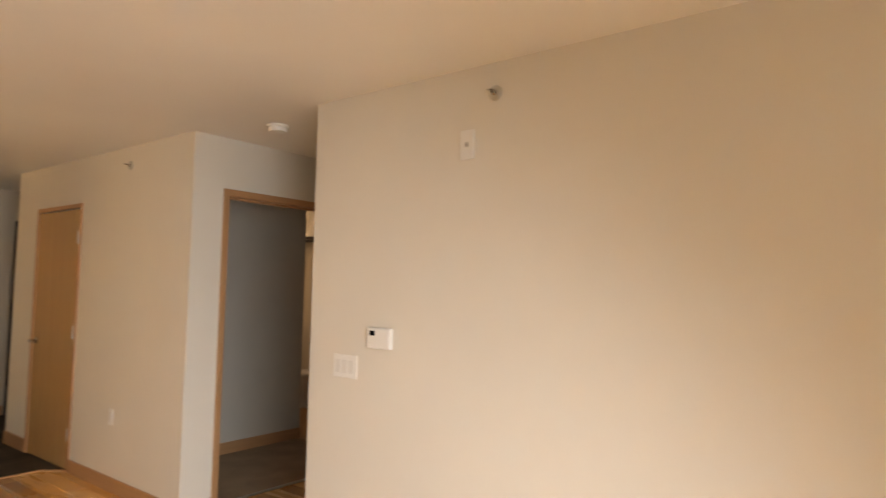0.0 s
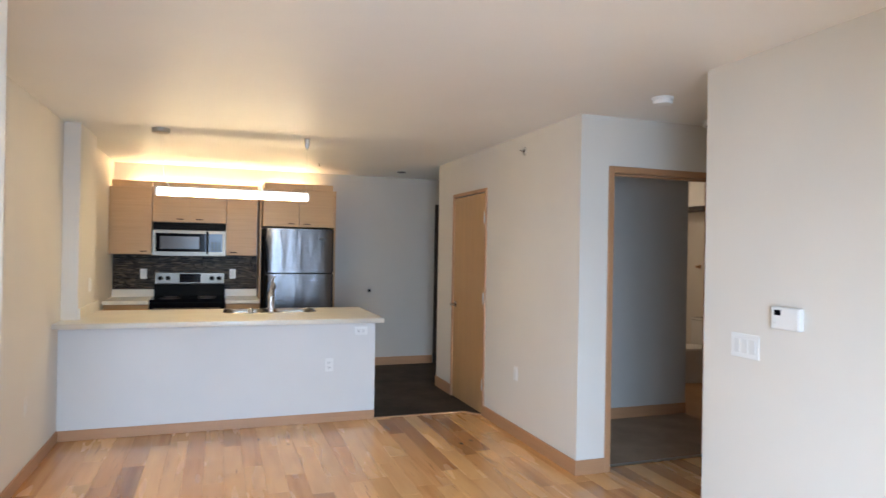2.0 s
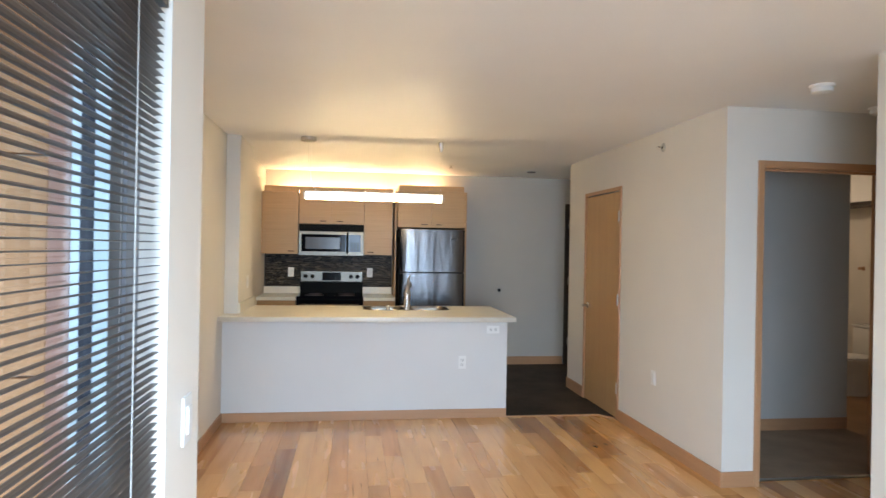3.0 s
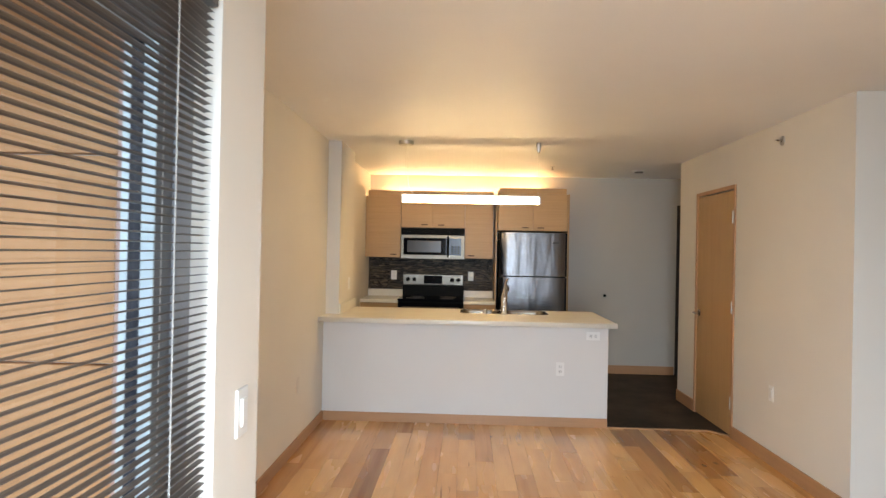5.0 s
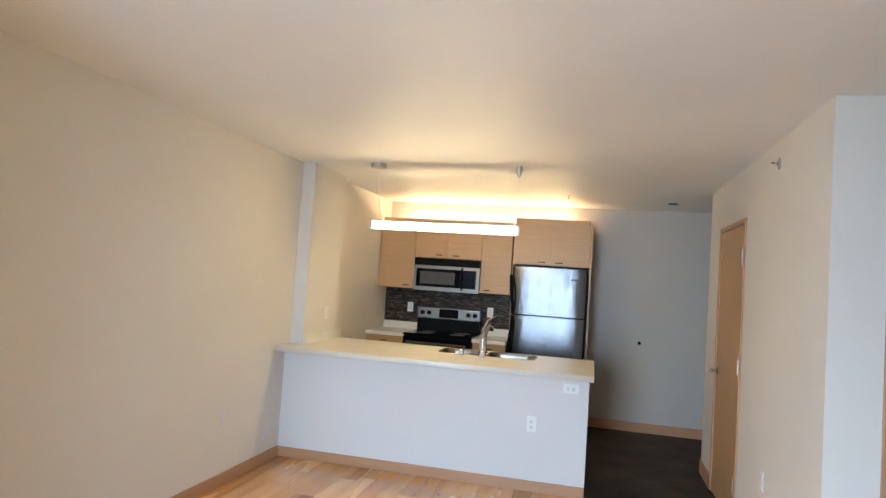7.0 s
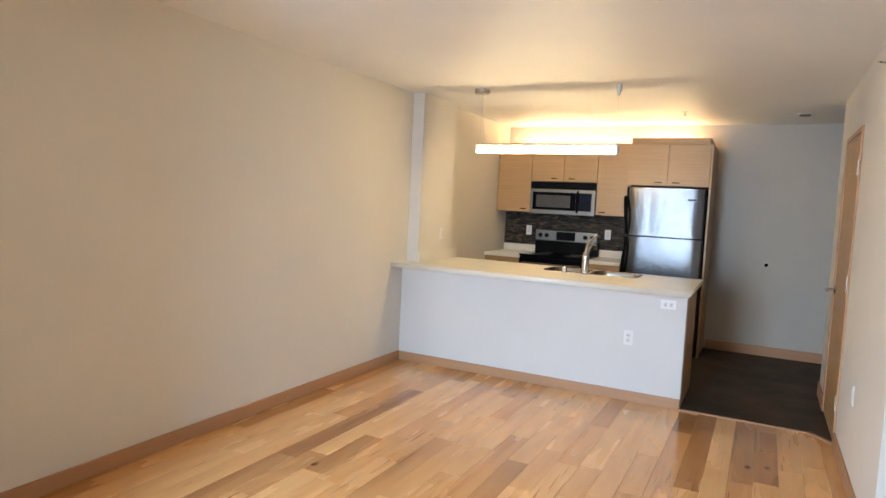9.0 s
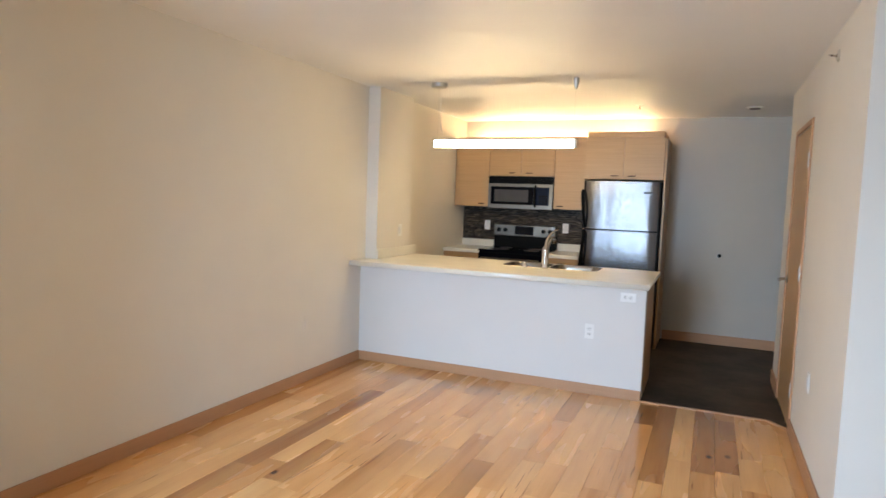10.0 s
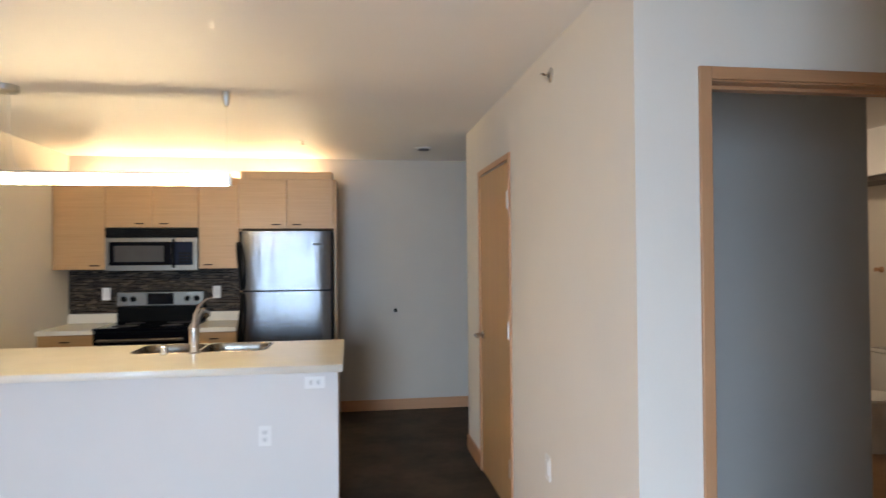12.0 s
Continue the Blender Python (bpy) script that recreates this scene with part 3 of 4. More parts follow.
def cladding():
    c = thing("balcony_wall", (LEFT, JOG_Y - 0.14, 0), "tan-panelled outer wall beside the window", "exterior wall", kind="structure")
    edge = -0.072 - LEFT
    for k in range(6):
        z0 = -0.3 + k * 0.5
        part("panel", box(-0.6, -0.03, z0, edge, -0.001, z0 + 0.494, 0.003), STUCCO, c)
    part("corner_trim", box(edge + 0.002, -0.034, -0.3, edge + 0.05, -0.001, 2.7, 0.003), PINKISH, c, "rose-painted corner trim")


cladding()

# ---- kitchen ----
FRONT_U, FRONT_L = 8.055, 7.79


def pull(parent, x, z, y, length=0.075):
    bm = box(x - length / 2, y - 0.024, z - 0.005, x + length / 2, y - 0.016, z + 0.005, 0.002)
    for s in (-1, 1):
        box(x + s * (length / 2 - 0.008) - 0.004, y - 0.018, z - 0.004, x + s * (length / 2 - 0.008) + 0.004, y, z + 0.004, 0.001, bm)
    part("handle", bm, BLACK, parent, "black bar handle")


def cabinet(name, x0, x1, y_front, z0, z1, doors, label, group, pulls, crown=0.0, inset=0.0, toe=0.0, drawer=0.0, back=BACK):
    """A frameless cabinet; doors: number of leaves; pulls: for each leaf, where across it the handle sits (0 to 1)."""
    c = thing(name, ((x0 + x1) / 2, back, z0), label, "cabinet", group)
    w, h, d = (x1 - x0) / 2, z1 - z0, y_front - back
    part("body", box(-w + 0.001, d + 0.02, toe, w - 0.001, -0.002, h, 0.001), CABINET_Z, c)
    if toe:
        part("toe_kick", box(-w + 0.001, d + 0.08, 0, w - 0.001, -0.004, toe, 0), DARK_GREY, c)
    top = h
    if drawer:
        dr = part("drawer_front", box(-w + 0.002, d, h - drawer, w - 0.002, d + 0.019, h - 0.003, 0.0015), CABINET, c)
        pull(dr, 0, h - drawer * 0.35, d)
        top = h - drawer - 0.003
    step = 2 * w / doors
    for i in range(doors):
        a = -w + i * step
        leaf = part("door", box(a + 0.0018, d, toe + 0.002, a + step - 0.0018, d + 0.019, top - 0.002, 0.0015), CABINET, c)
        if z0 > 1:
            pull(leaf, a + step * pulls[i], 0.035, d)
        else:
            pull(leaf, a + step * pulls[i], top - 0.04, d)
    if crown:
        part("crown_board", box(-w + inset, d + 0.012, h, w - inset, d + 0.03, h + crown, 0.002), CABINET, c)
        if inset:
            for s in (-1, 1):
                part("crown_return", box(s * (w - inset) - 0.009, d + 0.03, h, s * (w - inset) + 0.009, -0.05, h + crown, 0.002), CABINET, c)
    return c


UT = 2.150
GU = "upper kitchen cabinets"
cabinet("wall_cabinet", LEFT + 0.03, -0.033, FRONT_U, 1.408, UT, 1, "light bamboo wall cabinet with black bar handle", GU, [0.80], crown=0.07)
cabinet("wall_cabinet", -0.031, 0.744, FRONT_U, 1.772, UT, 2, "short two-door bamboo cabinet above the microwave", GU, [0.74, 0.26], crown=0.07)
cabinet("wall_cabinet", 0.746, 1.088, FRONT_U, 1.408, UT, 1, "light bamboo wall cabinet beside the refrigerator", GU, [0.24], crown=0.07)
cabinet("refrigerator_cabinet", 1.135, 1.935, 7.78, 1.748, 2.178, 2, "deep two-door bamboo cabinet above the refrigerator", GU, [0.78, 0.22], crown=0.066, inset=0.02)
single("cabinet_filler", box(LEFT + 0.001, FRONT_U + 0.02, 1.408, LEFT + 0.029, BACK - 0.002, UT), CABINET_Z, "narrow bamboo filler strip beside wall cabinet", "filler panel")
single("tall_panel", box(1.937, 7.78, 0, 1.957, BACK - 0.002, 2.178, 0.001), CABINET_Z, "tall bamboo side panel beside refrigerator", "panel")
single("tall_panel", box(1.113, 7.98, 0, 1.131, BACK - 0.002, 2.178, 0.001), CABINET_Z, "tall bamboo panel between wall cabinet and refrigerator", "panel")
GB = "base kitchen cabinets"
cabinet("base_cabinet", LEFT + 0.002, -0.03, FRONT_L, 0, TOP - 0.04, 1, "bamboo base cabinet with drawer beside the range", GB, [0.8], toe=0.1, drawer=0.16)
cabinet("base_cabinet", 0.752, 1.11, FRONT_L, 0, TOP - 0.04, 1, "narrow bamboo base cabinet with drawer by refrigerator", GB, [0.2], toe=0.1, drawer=0.16)
for x0, x1 in ((LEFT, -0.026), (0.749, 1.112)):
    ct = thing("countertop", ((x0 + x1) / 2, BACK, TOP), "cream quartz counter section with low upstand", "countertop", "quartz counters by the range")
    w = (x1 - x0) / 2
    part("slab", box(-w, FRONT_L - 0.025 - BACK, -0.038, w, -0.001, 0, 0.003), QUARTZ, ct)
    part("upstand", box(-w + 0.001, -0.02, 0.0005, w - 0.001, -0.001, 0.085, 0.002), QUARTZ, ct)

# mosaic backsplash: staggered slim tiles on grout
bs = thing("backsplash", (0.32, BACK, 1.0), "dark glass linear mosaic backsplash", "backsplash")
part("grout_bed", box(LEFT - 0.32 + 0.001, -0.004, 0.001, 1.11 - 0.32, -0.001, 0.41), GROUT, bs)
rng = random.Random(4)
verts, faces = [], []
z = 0.003
while z < 0.40:
    x, h = LEFT - 0.32 + 0.003 - rng.random() * 0.09, rng.choice((0.008, 0.010, 0.013))
    while x < 0.785:
        ln = rng.choice((0.025, 0.04, 0.055, 0.075))
        a, c = max(x, LEFT - 0.318), min(x + ln, 0.787)
        if c - a > 0.008:
            d = -0.0065 - rng.random() * 0.003
            k = len(verts)
            verts += [(a, -0.004, z), (c, -0.004, z), (c, -0.004, z + h), (a, -0.004, z + h), (a + 0.001, d, z + 0.001), (c - 0.001, d, z + 0.001), (c - 0.001, d, z + h - 0.001), (a + 0.001, d, z + h - 0.001)]
            faces += [(k + 4, k + 5, k + 6, k + 7), (k, k + 1, k + 5, k + 4), (k + 1, k + 2, k + 6, k + 5), (k + 2, k + 3, k + 7, k + 6), (k + 3, k, k + 4, k + 7)]
        x += ln + 0.002
    z += h + 0.003
me = bpy.data.meshes.new("mosaic_tiles")
me.from_pydata(verts, [], faces)
me.materials.append(MOSAIC)
mt = new("mosaic_tiles", me)
mt.parent = bs
tagged(mt, "dark brown and charcoal glass strips", kind="stuff")


def oven_range():
    x0, x1, yf = -0.022, 0.745, 7.735
    r = thing("electric_range", ((x0 + x1) / 2, BACK - 0.02, 0), "black electric range with stainless control panel", "stove")
    w, d = (x1 - x0) / 2, yf - BACK + 0.02
    part("body", box(-w, d + 0.05, 0.02, w, -0.005, 0.905, 0.004), BLACK, r)
    part("cooktop", box(-w - 0.002, d + 0.01, 0.905, w + 0.002, -0.06, 0.928, 0.006), BLACK_GLASS, r, "black glass ceramic hob")
    for cx, cy, cr in ((-0.19, d + 0.2, 0.11), (0.19, d + 0.2, 0.09), (-0.19, d + 0.44, 0.08), (0.19, d + 0.44, 0.1)):
        part("burner_ring", lathe([(cr, 0), (cr, 0.0006), (cr - 0.004, 0.0007), (cr - 0.004, 0.0003)], m=Matrix.Translation((cx, cy, 0.9282)), sides=32), DARK_GREY, r)
    part("backguard", box(-w + 0.002, -0.085, 0.925, w - 0.002, -0.01, 1.09, 0.006), BLACK, r)
    cp = part("control_panel", box(-w + 0.002, -0.105, 1.065, w - 0.002, -0.012, 1.205, 0.010), STEEL, r, "brushed stainless control panel")
    part("display", box(-0.115, -0.108, 1.085, 0.115, -0.1035, 1.185, 0.002), BLACK_GLASS, cp, "black clock display")
    for x in (-0.315, -0.235, 0.235, 0.315):
        part("knob", lathe([(0.026, 0), (0.026, 0.004), (0.021, 0.006), (0.018, 0.024), (0.012, 0.026)], m=Matrix.Translation((x, -0.105, 1.135)) @ Matrix.Rotation(radians(90), 4, "X")), BLACK, cp, "round black knob", smooth=True)
    dr = part("oven_door", box(-w + 0.004, d + 0.008, 0.2, w - 0.004, d + 0.05, 0.885, 0.006), BLACK_GLASS, r)
    hb = rod((-w + 0.05, d - 0.03, 0.83), (w - 0.05, d - 0.03, 0.83), 0.013)
    for x in (-w + 0.08, w - 0.08):
        rod((x, d - 0.03, 0.83), (x, d + 0.01, 0.83), 0.01, bm=hb)
    part("handle", hb, STEEL, dr, "stainless bar handle")
    part("drawer", box(-w + 0.004, d + 0.012, 0.03, w - 0.004, d + 0.05, 0.19, 0.005), BLACK, r)


oven_range()


def microwave():
    x0, x1, z0, z1, yf = -0.021, 0.744, 1.398, 1.77, 8.015
    m = thing("microwave", ((x0 + x1) / 2, BACK, z0), "stainless over-range microwave with black vent and handle", "microwave")
    w, d, h = (x1 - x0) / 2, yf - BACK, z1 - z0
    part("body", box(-w, d + 0.03, 0, w, -0.004, h - 0.002, 0.002), BLACK, m)
    v = part("vent_grille", box(-w, d + 0.004, h - 0.085, w, d + 0.03, h - 0.003, 0.002), BLACK, m, "black louvred vent")
    for k in range(5):
        part("louvre", box(-w + 0.02, d + 0.0005, h - 0.077 + k * 0.014, w - 0.02, d + 0.006, h - 0.069 + k * 0.014, 0.001), BLACK, v)
    part("front_frame", plate([-w, -w + 0.03, 0.345, w], [0.0, 0.045, h - 0.122, h - 0.088], {(1, 1)}, 0.03, Matrix.Translation((0, d, 0)) @ ALONG_X), STEEL, m, "brushed stainless front")
    part("door_window", box(-w + 0.03, d + 0.004, 0.045, 0.155, d + 0.03, h - 0.122, 0.001), BLACK_GLASS, m)
    part("window_mesh", box(-w + 0.075, d + 0.002, 0.075, 0.10, d + 0.006, h - 0.155, 0.003), GREY_WINDOW, m, "grey perforated door window")
    kp = part("keypad", box(0.157, d + 0.002, 0.045, 0.345, d + 0.03, h - 0.122, 0.001), KEYPAD, m, "dark blue-black touch panel")
    for i in range(3):
        for j in range(4):
            part("button", box(0.228 + i * 0.036, d + 0.0008, 0.062 + j * 0.026, 0.252 + i * 0.036, d + 0.003, 0.078 + j * 0.026), BLACK, kp)
    part("handle", tube([(0.185, d - 0.001, 0.03), (0.185, d - 0.035, 0.05), (0.185, d - 0.042, h / 2 - 0.04), (0.185, d - 0.035, h - 0.13), (0.185, d - 0.001, h - 0.105)], 0.012), BLACK, m, "curved black handle", smooth=True)


microwave()


def refrigerator():
    x0, x1, yf, h = 1.152, 1.925, 7.70, 1.728
    f = thing("refrigerator", ((x0 + x1) / 2, BACK - 0.03, 0), "stainless top-freezer refrigerator with black sides and handles", "refrigerator")
    w, d = (x1 - x0) / 2, yf - BACK + 0.03
    part("cabinet_body", box(-w + 0.004, d + 0.075, 0.02, w - 0.004, 0, h, 0.004), BLACK, f, "black steel body")
    part("base_grille", box(-w + 0.01, d + 0.06, 0.01, w - 0.01, d + 0.075, 0.085, 0.002), BLACK, f)

    def leaf(name, z0, z1):
        # the front of the door bows gently across its width
        top, n = [], 15
        for i in range(n):
            u = -1 + 2 * i / (n - 1)
            top.append(((w - 0.014) * u, d + 0.018 * abs(u) ** 12 + 0.002 * u * u))
        outline = top + [(w - 0.014, d + 0.07), (-w + 0.014, d + 0.07)]
        ob = part(name, loft([[(x, y, zz) for x, y in outline] for zz in (z0, z1)]), STEEL_UP, f, "bowed brushed stainless door", smooth=True)
        for sx in (-1, 1):
            part("edge_trim", box(sx * w - (0.0138 if sx > 0 else 0), d + 0.012, z0, sx * w + (0.0138 if sx < 0 else 0), d + 0.07, z1, 0.004), BLACK, ob, "black door edge")
        return ob

    fz = leaf("freezer_door", 1.225, h - 0.004)
    fd = leaf("fridge_door", 0.095, 1.212)
    part("badge", box(w - 0.165, d - 0.0005, h - 0.125, w - 0.085, d + 0.012, h - 0.105, 0.001), DARK_GREY, fz, "small dark badge")
    hx = -w + 0.012
    for ob, za, zb in ((fz, h - 0.10, 1.235), (fd, 1.20, 0.72)):
        pts = []
        for k in range(13):
            u = k / 12
            zz = za + (zb - za) * u
            bow = math.sin(math.pi * min(1, u * 1.02)) ** 0.7 if 0 < u < 1 else 0
            side = (0.02 - 0.045 * (1 - u)) if ob is fz else (0.02 - 0.045 * u)
            pts.append((hx + side, d + 0.03 - 0.055 * bow - 0.012, zz))
        part("handle", tube(pts, [0.012] + [0.017] * 11 + [0.012], sides=12), BLACK, ob, "curved black grip handle", smooth=True)


refrigerator()

# light strip on top of the wall cabinets, behind the crown boards
strip = thing("cove_light", (0.55, 8.33, UT), "warm linear light strip lying on top of wall cabinets", "light")
part("housing", box(-0.93, -0.03, 0.0, 0.53, 0.03, 0.02, 0.003), WHITE, strip)
for k in range(3):
    part("lamp_tube", rod((-0.80 + k * 0.445, 0, 0.035), (-0.38 + k * 0.445, 0, 0.035), 0.014), TUBE, strip, "glowing warm tube")
strip2 = thing("cove_light", (1.53, 8.33, 2.178), "warm linear light strip on top of refrigerator cabinet", "light")
part("housing", box(-0.36, -0.03, 0.0, 0.36, 0.03, 0.02, 0.003), WHITE, strip2)
part("lamp_tube", rod((-0.34, 0, 0.035), (0.20, 0, 0.035), 0.014), TUBE, strip2, "glowing warm tube")

# ---- peninsula ----
SINK_L, SINK_R = (0.735, 6.315, 1.10, 6.70), (1.145, 6.315, 1.535, 6.70)
slab = outline_slab([[(LEFT + 0.001, 5.69), (2.03, 5.69), (2.03, 6.755), (-0.349, 6.755), (-0.349, 5.959), (LEFT + 0.001, 5.959)],
                     round_rect(*SINK_L, 0.08), round_rect(*SINK_R, 0.08)], 0.04, 0.003)
pt = thing("peninsula_countertop", (0, 0, TOP), "cream quartz peninsula counter with two sink cut-outs", "countertop")
part("slab", slab, QUARTZ, pt)
part("side_upstand", box(-0.349, 5.962, 0.001, -0.333, 6.75, 0.09, 0.002), QUARTZ, pt)


def sink():
    s = thing("sink", (1.13, 6.5, TOP), "double-bowl stainless sink with a slim rim", "sink")
    for x0, y0, x1, y1 in (SINK_L, SINK_R):
        rings = []
        for grow, r, z in ((0.016, 0.09, 0.0005), (0.014, 0.09, 0.003), (-0.004, 0.08, 0.003), (-0.007, 0.08, -0.004), (-0.010, 0.078, -0.04), (-0.02, 0.07, -0.16), (-0.06, 0.05, -0.18), (-0.12, 0.03, -0.185)):
            rings.append([(x - 1.13, y - 6.5, z) for x, y in round_rect(x0 - grow, y0 - grow, x1 + grow, y1 + grow, r)])
        bowl = loft(rings, cap=False)
        bowl.faces.new([v for v in bowl.verts][-len(rings[0]):])
        b = part("bowl", bowl, BOWL_STEEL, s, "satin stainless bowl", smooth=True)
        part("drain", lathe([(0.045, 0), (0.045, 0.003), (0.035, 0.004), (0.03, 0.001)], m=Matrix.Translation(((x0 + x1) / 2 - 1.13, (y0 + y1) / 2 - 6.5, -0.184))), CHROME, b, smooth=True)


sink()


def faucet():
    f = thing("faucet", (1.125, 6.265, TOP), "single-lever chrome pull-out kitchen faucet", "faucet")
    part("base", lathe([(0.036, 0), (0.036, 0.006), (0.030, 0.012), (0.029, 0.10), (0.031, 0.15), (0.030, 0.17), (0.020, 0.19)]), CHROME, f, smooth=True)
    pts = [(0, 0, 0.15), (0.008, 0.035, 0.212), (0.020, 0.085, 0.246), (0.030, 0.135, 0.25), (0.036, 0.165, 0.232), (0.038, 0.175, 0.212)]
    part("spout", tube(pts, [0.025, 0.024, 0.022, 0.022, 0.023, 0.020], sides=16), CHROME, f, "arched pull-out spout", smooth=True)
    lv = [(0, -0.004, 0.175), (0.004, 0.012, 0.235), (0.016, 0.065, 0.288), (0.036, 0.145, 0.318), (0.056, 0.225, 0.326)]
    part("lever", tube(lv, [0.016, 0.013, 0.010, 0.009, 0.007], sides=12), CHROME, f, "long curved chrome lever", smooth=True)
    part("collar", lathe([(0.031, 0.150), (0.033, 0.153), (0.033, 0.160), (0.031, 0.163)]), CHROME, f, smooth=True)


faucet()
sd = thing("soap_dispenser", (0.95, 6.255, TOP), "short chrome cap beside the faucet", "soap dispenser")
part("cap", lathe([(0.024, 0), (0.024, 0.004), (0.02, 0.008), (0.02, 0.045), (0.014, 0.052)]), CHROME, sd, smooth=True)

pc = thing("peninsula_cabinet", (0.85, PEN_Y + 0.11, 0), "bamboo base cabinets behind the half wall", "cabinet")
part("back_panel", box(-1.19, 0.001, 0.0, 1.13, 0.018, TOP - 0.041), CABINET_Z, pc)
part("end_panel", box(1.13, 0.001, 0.0, 1.149, 0.62, TOP - 0.041, 0.001), CABINET_Z, pc, "bamboo end panel")
part("bottom_panel", box(-1.19, 0.018, 0.1, 1.13, 0.60, 0.118), CABINET_Z, pc)
part("toe_kick", box(-1.19, 0.54, 0.0, 1.13, 0.555, 0.1), DARK_GREY, pc)
for k in range(4):
    a = -1.19 + k * 0.58
    dd = part("door", box(a + 0.002, 0.60, 0.102, a + 0.578, 0.619, TOP - 0.045, 0.0015), CABINET, pc)
    part("handle", box(a + 0.25, 0.619, 0.80, a + 0.33, 0.642, 0.81, 0.002), BLACK, dd, "black bar handle")


def pendant():
    y, zt = 5.947, 1.985
    p = thing("pendant_light", (0.795, y, CEIL), "long slim linear pendant lamp with glowing diffuser over the counter", "pendant lamp")
    H = zt - CEIL
    part("canopy", lathe([(0.066, 0), (0.066, -0.03), (0.06, -0.036), (0.01, -0.037)], m=Matrix.Translation((-0.575, 0, 0))), NICKEL, p, "round satin metal ceiling canopy", smooth=True)
    part("cable_grip", lathe([(0.022, 0), (0.022, -0.03), (0.017, -0.06), (0.009, -0.085), (0.003, -0.088)], m=Matrix.Translation((0.585, 0, 0))), NICKEL, p, "conical metal cable grip", smooth=True)
    for x in (-0.575, 0.585):
        part("suspension_cable", rod((x, 0, H), (x, 0, -0.03), 0.0007, sides=6), NICKEL, p, "thin steel cable")
    part("power_cord", tube([(-0.56, 0.004, -0.036), (-0.559, 0.006, H + 0.2), (-0.548, 0.01, H + 0.08), (-0.52, 0.01, H + 0.02), (-0.5, 0.0, H)], 0.0022, sides=6), WHITE, p, "thin pale power cord", smooth=True)
    part("top_channel", box(-0.602, -0.026, H - 0.012, 0.602, 0.026, H, 0.001), NICKEL, p, "satin aluminium channel")
    part("diffuser", box(-0.592, -0.024, H - 0.072, 0.592, 0.024, H - 0.0125, 0.006), DIFFUSER, p, "glowing acrylic diffuser")
    for s in (-1, 1):
        part("end_cap", box(s * 0.600 - 0.009, -0.026, H - 0.073, s * 0.600 + 0.009, 0.026, H - 0.0125, 0.001), NICKEL, p, "satin aluminium end cap")


pendant()


# ---- small fittings ----
def outlet(at, turn, label, group="wall outlets", sideways=False, blank=False, plate_paint=None):
    """A duplex outlet; its face looks along -y before it is turned."""
    o = thing("outlet", at, label, "outlet", group)
    o.matrix_world = pose(*at, 0, 0, turn) @ pose(0, 0, 0, 0, 90 if sideways else 0, 0)
    p = part("cover_plate", box(-0.035, -0.006, -0.0575, 0.035, 0, 0.0575, 0.003), plate_paint or WHITE, o)
    if not blank:
        for z in (-0.02, 0.02):
            r = part("receptacle", box(-0.017, -0.0085, z - 0.014, 0.017, -0.005, z + 0.014, 0.003), WHITE_SHADE, p)
            bm = box(-0.008, -0.0092, z - 0.004, -0.0055, -0.008, z + 0.006)
            box(0.0055, -0.0092, z - 0.004, 0.008, -0.008, z + 0.005, bm=bm)
            rod((0, -0.0092, z - 0.009), (0, -0.008, z - 0.009), 0.0025, sides=8, bm=bm)
            part("slots", bm, BLACK, p)
    else:
        part("rocker", box(-0.0165, -0.0105, -0.033, 0.0165, -0.005, 0.033, 0.002), plate_paint or WHITE_SHADE, p)
    return o


outlet((1.593, PEN_Y, 0.495), 0, "white duplex outlet low on the peninsula half wall")
outlet((1.870, PEN_Y, 0.785), 0, "white sideways duplex outlet under the counter edge", sideways=True)
outlet((-0.143, BACK - 0.0075, 1.18), 0, "white rocker switch plate on the mosaic backsplash", "backsplash plates", blank=True)
outlet((0.831, BACK - 0.0075, 1.183), 0, "white rocker switch plate on the mosaic backsplash", "backsplash plates", blank=True)
outlet((LEFT, 5.075, 0.465), 90, "painted-over outlet plate low on the beige wall", blank=True, plate_paint=PAINT)
outlet((-0.35, 6.41, 1.165), 90, "cream switch plate on the column", blank=True)
outlet((RIGHT, 5.05, 0.512), -90, "white outlet plate low beside closet door", blank=True)


def wall_switch():
    s = thing("light_switch", (JOG, 1.945, 1.085), "white rocker light switch beside the window", "light switch", turn=90)
    p = part("cover_plate", box(-0.036, -0.007, -0.058, 0.036, 0, 0.058, 0.003), WHITE_SHADE, s)
    part("rocker", box(-0.017, -0.013, -0.034, 0.017, -0.006, 0.034, 0.003), WHITE_SHADE, p, "raised rocker paddle")


wall_switch()


def triple_switch():
    s = thing("switch_plate", (RIGHT_NEAR, 2.728, 1.08), "three-gang white rocker switch plate", "light switch", turn=-90)
    p = part("cover_plate", box(-0.083, -0.006, -0.057, 0.083, 0, 0.057, 0.003), WHITE, s)
    for x in (-0.046, 0, 0.046):
        part("rocker", box(x - 0.0165, -0.009, -0.033, x + 0.0165, -0.005, 0.033, 0.002), WHITE_SHADE, p)


triple_switch()


def thermostat():
    s = thing("thermostat", (RIGHT_NEAR, 2.49, 1.233), "white wall thermostat with small dark display", "thermostat", turn=-90)
    p = part("case", box(-0.075, -0.026, -0.05, 0.075, 0, 0.05, 0.006), WHITE, s)
    part("display", box(-0.055, -0.0275, 0.012, -0.02, -0.025, 0.036, 0.001), BLACK_GLASS, p, "dark display")
    part("hinged_cover", box(-0.012, -0.0285, -0.044, 0.068, -0.026, 0.044, 0.001), WHITE, p)
    part("button", box(-0.056, -0.0285, -0.026, -0.046, -0.026, -0.018, 0.001), WHITE_SHADE, p)


